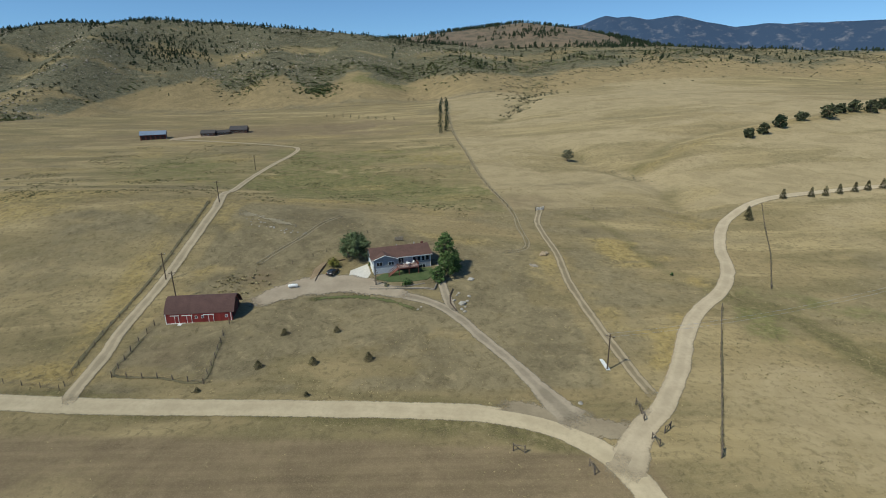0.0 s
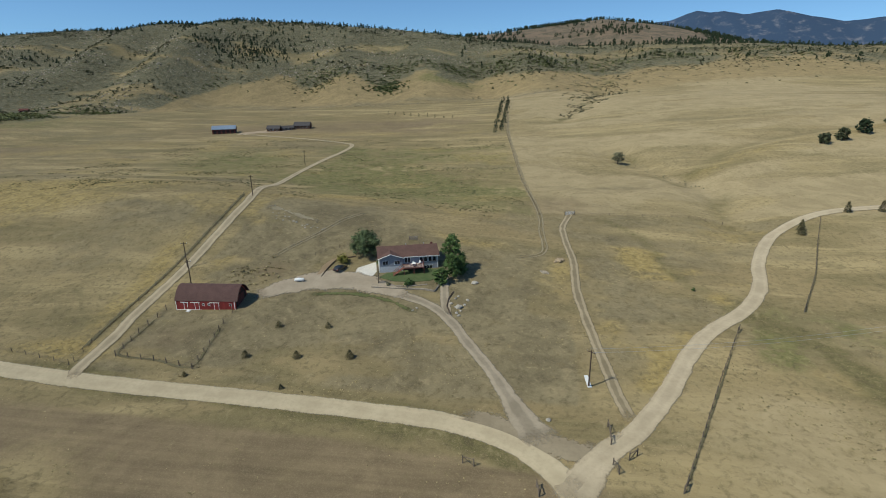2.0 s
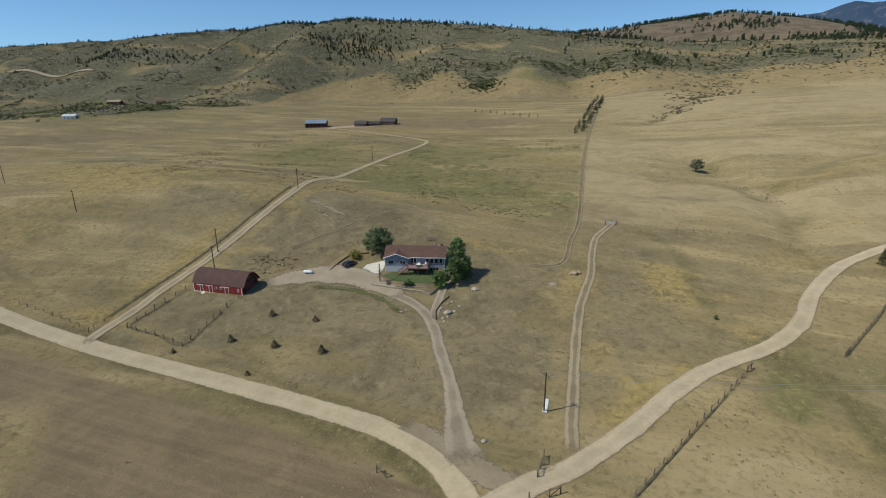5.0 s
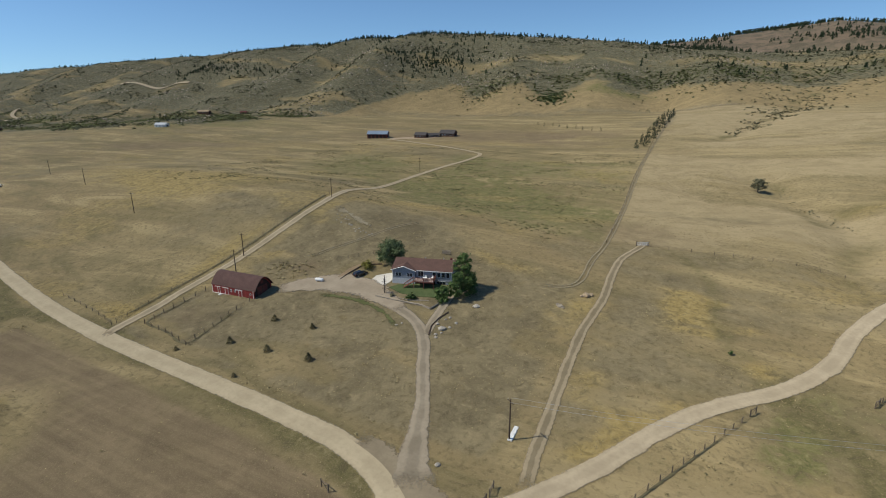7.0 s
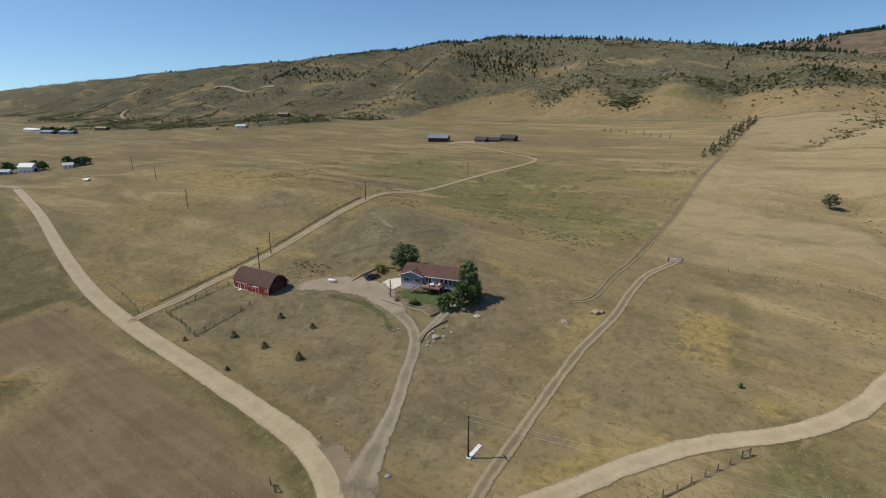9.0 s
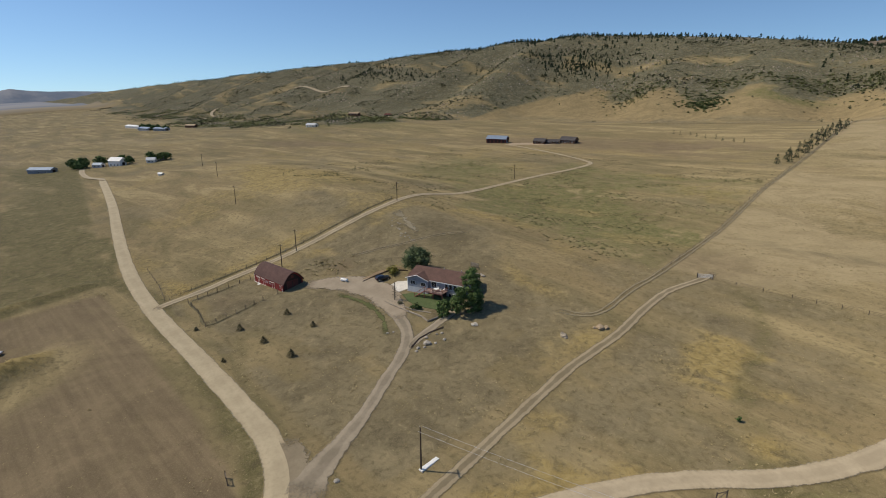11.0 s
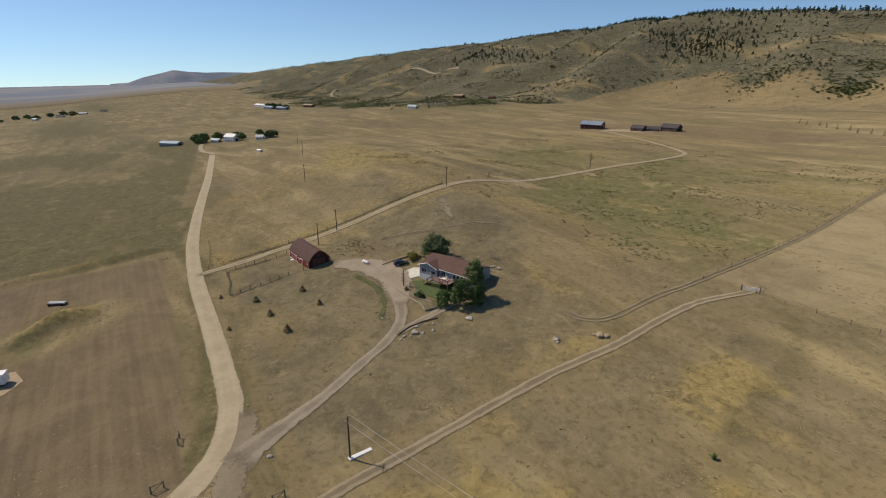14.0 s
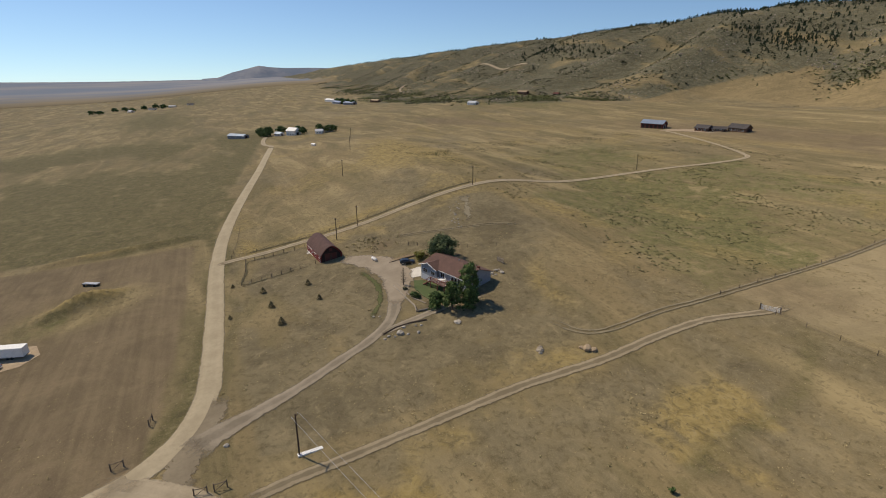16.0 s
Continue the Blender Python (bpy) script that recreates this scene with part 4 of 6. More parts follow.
def patio_set():
    p = at_house(9.8, -1.9, 2.05)
    t = thing("patio_table", p.x, p.y, 17, "round white patio table on the deck", "table", z=p.z)
    part("tabletop", rod(bmesh.new(), (0, 0, 0.68), (0, 0, 0.73), 0.65, 0.65, 20), WHITE, t)
    for k in range(4):
        part("leg", rod(bmesh.new(), (0.4 * math.cos(1.57 * k), 0.4 * math.sin(1.57 * k), 0), (0.3 * math.cos(1.57 * k), 0.3 * math.sin(1.57 * k), 0.68), 0.03, 0.03, 5), WHITE, t)
    q = at_house(9.8, -0.8, 2.05)
    c = thing("patio_chair", q.x, q.y, 17, "white plastic patio chair on the deck", "chair", "patio chairs", z=q.z)
    part("seat", boxed(-0.25, -0.25, 0.4, 0.25, 0.25, 0.45), WHITE, c)
    part("backrest", boxed(-0.25, 0.22, 0.452, 0.25, 0.27, 0.9), WHITE, c)
    for lx in (-0.22, 0.18):
        for ly in (-0.22, 0.18):
            part("leg", boxed(lx, ly, 0, lx + 0.04, ly + 0.04, 0.398), WHITE, c)
    for x, y, a in ((8.7, -1.9, 107), (11.0, -1.7, -73), (11.6, -0.7, -20), (9.7, -3.0, 197)):
        r = at_house(x, y, 2.05)
        copy_thing(c, pose(r.x, r.y, r.z, 0, 0, a))


patio_set()


# ---- trees ----
def crown_mesh(rng, clumps, n, size):
    """Leaf cards in lumpy clumps: denser on the outside, with gaps."""
    verts, faces = [], []
    total = sum(r[3] ** 2 for r in clumps)
    for cx, cy, cz, r in clumps:
        for _ in range(int(n * r * r / total)):
            d = Vector((rng.gauss(0, 1), rng.gauss(0, 1), rng.gauss(0, 1))).normalized()
            k = r * min(1.7, 0.2 + abs(rng.gauss(0, 0.75))) * (0.85 + 0.35 * noise.noise(d * 2.5 + Vector((cx, cy, cz))))
            p = Vector((cx, cy, cz)) + Vector((d.x * k, d.y * k, d.z * k * 0.85))
            q = (d + Vector((rng.uniform(-.8, .8), rng.uniform(-.8, .8), rng.uniform(-.4, .8)))).to_track_quat("Z", "Y")
            s = size * rng.uniform(0.6, 1.3)
            b = len(verts)
            for u, v in ((-0.5, -0.35), (0.5, -0.3), (0.6, 0.3), (0, 0.55), (-0.5, 0.3)):
                verts.append(p + q @ Vector((u * s, v * s, 0)))
            faces.append((b, b + 1, b + 2, b + 3, b + 4))
    return verts, faces


def tree(seed, x, y, h, r, mat, label, name="tree", n=3000, size=0.5, low=0.25):
    rng = random.Random(seed)
    t = thing(name, x, y, rng.uniform(0, 360), label, "tree")
    bm = bmesh.new()
    lean = Vector((rng.uniform(-.3, .3), rng.uniform(-.3, .3), 0))
    rod(bm, (0, 0, -0.4), lean * 0.5 + Vector((0, 0, h * 0.45)), 0.05 * r + 0.12, 0.035 * r + 0.06, 8)
    clumps = []
    for i in range(36):
        a, z = 2.4 * i + rng.random(), h * (low + 0.06 + (0.86 - low) * i / 35)
        spread = r * (0.82 if z < 0.62 * h else 0.9 * (1.12 - z / h) / 0.5) * rng.uniform(0.35, 1.1)
        c = (math.cos(a) * spread, math.sin(a) * spread, z)
        clumps.append((*c, r * rng.uniform(0.18, 0.34)))
        rod(bm, (0, 0, h * (0.15 + 0.3 * i / 35)), (c[0] * 0.85, c[1] * 0.85, z), 0.09, 0.03, 5)
    clumps.append((0, 0, h * 0.82, r * 0.42))
    part("trunk", bm, BARK, t)
    v, f = crown_mesh(rng, clumps, n, size)
    ob = soup("crown", v, f, mat)
    ob.parent = t
    return t


tree(1, -27.2, 150.4, 7.6, 4.5, LEAFGREY, "round leafy green tree behind the garage", n=9500, size=0.32, low=0.14)
tree(2, -0.2, 145.6, 11.0, 2.9, LEAF, "tall green tree at the house corner", n=6000, size=0.32, low=0.12)
tree(3, 0.6, 140.4, 7.6, 2.6, LEAFDARK, "dark leafy tree at the lawn's edge", n=4200, size=0.31, low=0.1)
tree(4, -2.4, 137.4, 4.6, 2.0, LEAF, "small leafy tree on the lawn's edge", n=3600, size=0.28, low=0.08)
tree(5, 2.2, 144.6, 5.2, 2.4, LEAFDARK, "small dark tree beside the house", n=3600, size=0.3, low=0.08)


# ---- garden and yard ----
def polygon_slab(name, pts, mat, label, thick, lift=0.0, kind="structure"):
    """A patch of paving or turf that follows the land."""
    bm = bmesh.new()
    top = [bm.verts.new((x, y, float(ground(x, y)) + thick + lift)) for x, y in pts]
    low = [bm.verts.new((x, y, float(ground(x, y)) - 0.4)) for x, y in pts]
    bm.faces.new(top)
    for i in range(len(pts)):
        j = (i + 1) % len(pts)
        bm.faces.new((top[i], low[i], low[j], top[j]))
    bmesh.ops.recalc_face_normals(bm, faces=bm.faces[:])
    return tagged(finish(name, bm, mat), label, "ground cover", kind=kind)


polygon_slab("lawn", [(-20.2, 138.2), (-15.5, 136.6), (-10, 137.0), (-5.5, 138.4), (-3.5, 141.5), (-4.5, 145.6), (-9, 145.2), (-14.5, 142.8), (-18.5, 140.6)], LAWN, "green watered lawn in front of the house", 0.14)
polygon_slab("apron", [(-21.6, 141.3), (-22.6, 136.2), (-27.6, 138.6), (-27.6, 142.6), (-23.2, 146.6)], CONCRETE, "pale concrete apron by the garage", 0.13)


def timber_run(name, pts, label, group="", mat=WOOD, size=0.28, courses=2):
    """A low retaining edge of stacked timbers along a line."""
    t = new(name)
    tagged(t, label, "retaining wall", group)
    x0, y0 = pts[0]
    t.location = (x0, y0, float(ground(x0, y0)))
    rng = random.Random(len(label))
    for (ax, ay), (bx, by) in zip(pts, pts[1:]):
        n = max(1, round(math.hypot(bx - ax, by - ay) / 2.4))
        for i in range(n):
            for c in range(courses):
                a, b = i / n, (i + 0.97) / n
                p = Vector((ax + (bx - ax) * a, ay + (by - ay) * a, 0))
                q = Vector((ax + (bx - ax) * b, ay + (by - ay) * b, 0))
                p.z = float(ground(p.x, p.y)) + size * (c + 0.45)
                q.z = float(ground(q.x, q.y)) + size * (c + 0.45) + rng.uniform(-.02, .02)
                part("timber", rod(bmesh.new(), p - t.location, q - t.location, size * 0.62, size * 0.62, 4), mat, t)
    return t


timber_run("timber_edging", [(-20.8, 132.3), (-13.6, 132.6), (-6.2, 133.1), (-3.4, 132.5), (-2.7, 136.0)], "weathered timber edging round the garden", mat=PALEWOOD)
timber_run("timber_terrace", [(-21.0, 133.6), (-15, 134.0), (-10.8, 134.3), (-6.0, 136.2)], "pale timber terrace edge below the lawn", mat=PALEWOOD, courses=1)
timber_run("log_border", [(2.3, 121.8), (0.9, 125.5), (0.8, 129.5), (1.6, 133.2)], "dark log border along the side drive", mat=POLEWOOD, size=0.34, courses=1)
timber_run("bank_wall", [(-36.4, 136.4), (-36.2, 141), (-35.2, 146.5), (-30, 149)], "dark timber retaining wall by the parked car", mat=POLEWOOD, size=0.2, courses=2)


def stone(x, y, r, seed, label, mat=STONE, name="boulder", flat=0.6, group=""):
    rng = random.Random(seed)
    bm = bmesh.new()
    bmesh.ops.create_icosphere(bm, subdivisions=2, radius=1)
    sx, sy = rng.uniform(0.8, 1.3), rng.uniform(0.7, 1.1)
    for v in bm.verts:
        n = noise.noise(v.co * 1.3 + Vector((seed, 0, 0))) * 0.35 + noise.noise(v.co * 3 + Vector((0, seed, 0))) * 0.15
        v.co = Vector((v.co.x * sx, v.co.y * sy, v.co.z * flat)) * r * (1 + n)
    ob = finish(name, bm, mat)
    ob.matrix_basis = pose(x, y, float(ground(x, y)) + r * flat * 0.35, 0, 0, rng.uniform(0, 360))
    return tagged(ob, label, "boulder", group)


for i, (x, y, r) in enumerate(((3.9, 125.4, 1.0), (6.7, 139.0, 0.75), (1.8, 127.1, 0.5), (5.8, 129.3, 0.55), (3.7, 122.7, 0.45), (4.4, 121.5, 0.4), (2.6, 129.8, 0.4), (5.2, 126.9, 0.4),
                               (4.6, 123.9, 0.35), (-7.4, 122.4, 0.35), (-6.6, 123.7, 0.3), (24.8, 85.8, 0.5), (3.2, 131.0, 0.4))):
    stone(x, y, r, i + 1, "pale field boulder beside the drive", group="boulders beside the drive")
for i, (x, y, r) in enumerate(((26.1, 149.4, 0.8), (27.0, 149.0, 0.5), (25.2, 150.0, 0.55), (30.6, 158.4, 1.2), (31.6, 159.4, 0.8), (29.6, 157.6, 0.6))):
    stone(x, y, r, i + 40, "dull rock in a small heap on the grass", mat=ROCK if i < 3 else EARTH, group="rock heaps")
for i in range(9):
    stone(-10.5 + 1.3 * math.sin(i * 2.1), 159.3 + 1.6 * math.cos(i * 3.3), 0.45 + 0.2 * math.sin(i * 5), i + 60, "broken rock in a heap behind the house", group="rocks behind the house")
for i in range(26):
    a = random.Random(i)
    stone(-67 + a.uniform(-2, 2) + 0.85 * i, 173 + a.uniform(-2, 2) - 0.4 * i, a.uniform(0.15, 0.4), i + 90, "small pale stone on a stony patch", group="stones on the stony patch")


def tank():
    t = thing("propane_tank", -41.6, 133.2, 14, "white horizontal propane tank on short legs", "tank", z=float(ground(-41.6, 133.2)))
    t.scale = (0.78, 0.78, 0.78)
    bm = bmesh.new()
    rings, n = [], 16
    for x, r in ((-1.75, 0.05), (-1.68, 0.32), (-1.5, 0.52), (-1.25, 0.6), (1.25, 0.6), (1.5, 0.52), (1.68, 0.32), (1.75, 0.05)):
        rings.append([bm.verts.new((x, r * math.cos(6.28319 * i / n), 1.0 + r * math.sin(6.28319 * i / n))) for i in range(n)])
    for a, b in zip(rings, rings[1:]):
        for i in range(n):
            bm.faces.new((a[i], a[(i + 1) % n], b[(i + 1) % n], b[i]))
    bmesh.ops.recalc_face_normals(bm, faces=bm.faces[:])
    part("vessel", bm, WHITE, t, smooth_shade=True)
    for x in (-1.0, 1.0):
        part("leg", boxed(x - 0.12, -0.4, -0.1, x + 0.12, 0.4, 0.5), CONCRETE, t)
    part("valve_dome", rod(bmesh.new(), (0, 0, 1.55), (0, 0, 1.8), 0.22, 0.2, 10), STEEL, t)


tank()


def car(x, y, rz, paint, label, z=None, name="car"):
    t = thing(name, x, y, rz, label, "car", z=z)
    bm = bmesh.new()
    side = [(-2.2, 0.35), (2.2, 0.35), (2.25, 0.75), (1.9, 0.95), (0.95, 1.05), (0.3, 1.5), (-1.5, 1.52), (-2.1, 1.05), (-2.25, 0.8)]
    lo = [bm.verts.new((px, -0.9 if pz < 1.1 else -0.7, pz)) for px, pz in side]
    hi = [bm.verts.new((px, 0.9 if pz < 1.1 else 0.7, pz)) for px, pz in side]
    n = len(side)
    for i in range(n):
        bm.faces.new((lo[i], lo[(i + 1) % n], hi[(i + 1) % n], hi[i]))
    bm.faces.new(lo[::-1])
    bm.faces.new(hi)
    bmesh.ops.recalc_face_normals(bm, faces=bm.faces[:])
    bmesh.ops.bevel(bm, geom=bm.edges[:], offset=0.05, segments=1, affect="EDGES")
    body = part("body", bm, paint, t)
    for s in (-1, 1):
        bm = bmesh.new()
        vs = [bm.verts.new((px, s * py, pz)) for px, py, pz in ((0.8, 0.9, 1.08), (0.28, 0.735, 1.44), (-1.4, 0.735, 1.44), (-1.85, 0.9, 1.08))]
        bm.faces.new(vs)
        part("side_window", bm, GLASS, body)
        for px in (-1.35, 1.4):
            w = part("wheel", rod(bmesh.new(), (px, s * 0.72, 0.34), (px, s * 0.93, 0.34), 0.34, 0.34, 16), RUBBER, t)
            part("rim", rod(bmesh.new(), (px, s * 0.925, 0.34), (px, s * 0.945, 0.34), 0.2, 0.2, 12), STEEL, w)
        part("headlight", boxed(2.17, s * 0.6 - 0.18, 0.68, 2.27, s * 0.6 + 0.18, 0.82), GLASS, t)
        part("tail_light", boxed(-2.27, s * 0.7 - 0.12, 0.8, -2.18, s * 0.7 + 0.12, 0.98), RED, t)
    return t


car(-32.3, 140.8, 72, CARPAINT, "black car parked against the bank wall")


def privacy_fence():
    t = thing("board_fence", -25.0, 150.4, 163, "brown upright board fence beside the garage", "fence")
    for i in range(22):
        part("board", boxed(i * 0.3, 0, -0.3, i * 0.3 + 0.28, 0.03, 1.75 + 0.05 * math.sin(i * 3.1)), WOOD, t)
    for z in (0.3, 1.4):
        part("rail", boxed(0, 0.032, z, 6.6, 0.09, z + 0.1), WOOD, t)


privacy_fence()


def pallet_screen():
    t = thing("wooden_screen", -16.5, 163.0, 12, "pale weathered board screen standing on the grass", "screen")
    for x in (0, 1.25, 2.5):
        part("post", boxed(x, 0, -0.3, x + 0.1, 0.1, 1.5), WOOD, t)
    for z in (0.25, 0.55, 0.85, 1.15):
        part("board", boxed(-0.1, -0.04, z, 2.7, -0.004, z + 0.24), PALEWOOD, t)


pallet_screen()


def bush(seed, x, y, r, h, mat, label, name="bush", n=500, size=0.3, group=""):
    rng = random.Random(seed)
    t = thing(name, x, y, 0, label, "bush", group)
    clumps = [(rng.uniform(-.5, .5) * r, rng.uniform(-.5, .5) * r, h * rng.uniform(0.3, 0.65), r * rng.uniform(0.4, 0.6)) for _ in range(7)]
    bm = bmesh.new()
    for c in clumps:
        rod(bm, (0, 0, -0.1), c[:3], 0.05, 0.02, 4)
    part("stems", bm, BARK, t)
    v, f = crown_mesh(rng, clumps, n, size)
    soup("foliage", v, f, mat).parent = t
    return t


YELLOWBUSH = leaf_mat("yellow_green_leaves", (0.14, 0.14, 0.03), (0.22, 0.20, 0.05))
bush(1, -32.4, 145.4, 2.3, 2.2, YELLOWBUSH, "yellow-green bush beside the car", n=900)
bush(2, -10.9, 135.0, 1.5, 1.8, LEAFDARK, "dark shrub on the lawn's edge", n=600)
bush(3, -16.5, 134.4, 0.8, 0.8, SAGE, "small grey-green shrub in the garden bed", n=200)
bush(5, 66.2, 146.0, 0.5, 1.3, LEAFDARK, "dark weed stalk standing in golden grass", n=160, size=0.22)
bush(4, -22, 146, 0.9, 1.2, LEAFDARK, "small dark shrub by the garage", n=200)


def bare_tree():
    rng = random.Random(9)
    t = thing("dead_tree", -19.4, 134.8, 0, "bare dead young tree at the garden corner", "tree")
    bm = bmesh.new()
    rod(bm, (0, 0, -0.2), (0.1, 0, 5.4), 0.16, 0.06, 6)
    part("trunk", bm, BARK, t)
    for i in range(34):
        z, a = 0.7 + i * 0.135, i * 2.4
        l = 1.7 * (1 - i / 44) * rng.uniform(0.5, 1)
        part("branch", rod(bmesh.new(), (0.02 * z, 0, z), (math.cos(a) * l, math.sin(a) * l, z + 0.35 * l), 0.075, 0.03, 4), BARK, t)


bare_tree()


def young_pine(seed, x, y, h, label, group, mat=YOUNGPINE, name="young_pine", fat=0.44, n=620):
    rng = random.Random(seed)
    t = thing(name, x, y, rng.uniform(0, 360), label, "tree", group)
    part("trunk", rod(bmesh.new(), (0, 0, -0.2), (0, 0, h * 0.85), 0.03 * h, 0.01 * h, 5), BARK, t)
    verts, faces = [], []
    for i in range(n):
        k = rng.random() ** 1.4
        z, a = h * (0.06 + 0.94 * k), rng.uniform(0, 6.283)
        r = fat * h * (1 - k) ** 0.8 * rng.uniform(0.35, 1.05) + 0.03
        p, s = Vector((math.cos(a) * r, math.sin(a) * r, z)), 0.13 * h * rng.uniform(0.6, 1.2)
        q = Euler((rng.uniform(-1, 1), rng.uniform(-1, 1), a)).to_quaternion()
        b = len(verts)
        verts += [p + q @ Vector(c) for c in ((-0.5 * s, 0, 0), (0.6 * s, -0.25 * s, 0), (0.6 * s, 0.25 * s, 0.1 * s))]
        faces.append((b, b + 1, b + 2))
    soup("needles", verts, faces, mat).parent = t


for i, (x, y, h) in enumerate(((-40.3, 99.2, 2.0), (-28.8, 100.1, 2.0), (-17.1, 101.2, 2.2), (-38.1, 111.8, 1.9), (-26, 112.6, 1.7), (-27.7, 89.4, 1.2), (-50.0, 91.5, 1.2))):
    young_pine(i, x, y, 0.86 * h, "small dark young pine on the dry grass", "young pines in front of the house", fat=0.58, n=760)


# ---- fences ----
def wire_fence(name, pts, gap, h, label, thick=0.09, wires=3, group="", category="fence", rails=0):
    """Posts along a line with wires or rails between them."""
    t = new(name)
    tagged(t, label, category, group)
    o = Vector((pts[0][0], pts[0][1], float(ground(*pts[0]))))
    t.location = o
    rng = random.Random(len(label) + len(pts))
    post = bmesh.new()
    rod(post, (0, 0, -0.3), (0, 0, h), thick, thick * 0.85, 5)
    me = bpy.data.meshes.new("post")
    post.to_mesh(me)
    post.free()
    me.materials.append(WOOD)
    where = []
    for (ax, ay), (bx, by) in zip(pts, pts[1:]):
        n = max(1, round(math.hypot(bx - ax, by - ay) / gap))
        where += [(ax + (bx - ax) * i / n, ay + (by - ay) * i / n) for i in range(n)]
    where.append(pts[-1])
    feet = [Vector((x, y, float(ground(x, y)))) - o for x, y in where]
    for f in feet:
        p = new("post", me)
        p.parent = t
        p.matrix_basis = pose(*f, rng.uniform(-3, 3), rng.uniform(-3, 3), rng.uniform(0, 90)) @ Matrix.Diagonal((1, 1, rng.uniform(0.85, 1.1), 1))
    for k in range(wires):
        z = h * (0.9 - 0.28 * k)
        r = 0.055 if rails else 0.018
        bm = bmesh.new()
        for a, b in zip(feet, feet[1:]):
            rod(bm, a + Vector((0, 0, z)), b + Vector((0, 0, z)), r, r, 3)
        part("rail" if rails else "wire", bm, WOOD, t)
    return t


wire_fence("corral_fence", [(-71.4, 117), (-71.2, 106), (-70.2, 96.8), (-60.2, 96.0), (-49.8, 94.0), (-51.0, 103), (-52.6, 112), (-53.0, 117)], 3.4, 1.5, "weathered post and wire corral fence by the barn", 0.12, 4)
strip("fence_weeds", [(-71.2, 114), (-71.2, 106), (-70.4, 97.6), (-60.2, 96.2), (-50.6, 94.4), (-51.2, 103), (-52.8, 112)], 1.1, DITCH, "dark weeds along the corral fence", 0.04)
wire_fence("lane_fence", [(-78.2, 94), (-80.8, 105), (-82.0, 117), (-82.4, 147), (-83.6, 174), (-86.5, 192)], 4, 1.3, "dark wire fence along the farm lane", 0.08, 4)
wire_fence("verge_fence", [(-78.5, 92.8), (-92, 95.5), (-112, 98)], 4, 1.3, "wire fence along the county road", 0.08)
wire_fence("pasture_fence", [(26, 203.4), (14.7, 315.8), (6, 430), (-4, 570)], 8, 1.3, "long wire fence across the pasture", 0.09)
wire_fence("gate_fence", [(39, 206), (59.4, 208), (75.8, 209.4), (95, 211.4)], 6, 1.3, "wire fence beside the pasture gate", 0.09)
wire_fence("spur_fence", [(44.1, 71.3), (51.9, 87.2), (59, 102), (66, 115.9), (70, 124)], 3.2, 1.3, "wire fence with grass along its foot", 0.10, 4)
wire_fence("east_fence", [(90.8, 138), (105, 163), (118, 190), (128, 210)], 3.2, 1.3, "wire fence running up the pasture", 0.10, 4)
wire_fence("yard_fence", [(-45, 146), (-40, 150.5), (-30, 160), (-26, 168)], 4, 1.2, "old wire fence behind the yard", 0.08)
for pts in ([(44.1, 71.3), (52.1, 87.2), (66.2, 115.9)], [(90.9, 138), (105.1, 163), (118, 190)]):
    strip("fence_weeds", pts, 0.7, DITCH, "dark weeds along a wire fence", 0.04)


def corner_brace(x, y, rz, label):
    t = thing("fence_brace", x, y, rz, label, "fence", "braced fence corners")
    for px in (0, 1.9):
        part("post", rod(bmesh.new(), (px, 0, -0.3), (px, 0, 1.55), 0.11, 0.1, 6), WOOD, t)
    part("rail", rod(bmesh.new(), (0, 0, 1.3), (1.9, 0, 1.3), 0.07, 0.07, 5), WOOD, t)
    part("brace", rod(bmesh.new(), (0, 0, 0.1), (1.9, 0, 1.3), 0.06, 0.06, 5), WOOD, t)


for x, y, a in ((34.9, 80.6, 85), (35.2, 83.5, 95), (37.3, 77.4, 40), (35.2, 74.1, 110), (22.7, 68.0, 100), (44.1, 71.3, 60), (90.8, 138, 60), (12.5, 73.0, 165), (70, 124, 60)):
    corner_brace(x, y, a, "weathered wooden braced fence corner")


def gate():
    t = thing("pasture_gate", 35.6, 205.2, 28, "pale metal bar gate across the track", "gate")
    for x in (0, 4.2):
        part("post", rod(bmesh.new(), (x, 0, -0.3), (x, 0, 1.7), 0.13, 0.13, 6), WOOD, t)
    for z in (0.35, 0.6, 0.85, 1.1, 1.35):
        part("bar", rod(bmesh.new(), (0.15, 0, z), (4.05, 0, z), 0.055, 0.055, 5), WHITE, t)
    for x in (0.2, 2.1, 4.0):
        part("upright", rod(bmesh.new(), (x, 0.03, 0.3), (x, 0.03, 1.4), 0.05, 0.05, 5), WHITE, t)


gate()


# ---- power line ----
def power_pole(x, y, h, rz, label="dark wooden power pole standing in the grass"):
    t = thing("power_pole", x, y, rz, label, "power pole", "power poles")
    part("pole", rod(bmesh.new(), (0, 0, -0.5), (0, 0, h), 0.17, 0.12, 8), POLEWOOD, t)
    part("crossarm", boxed(-0.9, -0.06, h - 0.55, 0.9, 0.06, h - 0.42), POLEWOOD, t)
    for px in (-0.8, 0.8):
        part("insulator", rod(bmesh.new(), (px, 0, h - 0.42), (px, 0, h - 0.2), 0.05, 0.04, 6), STEEL, t)


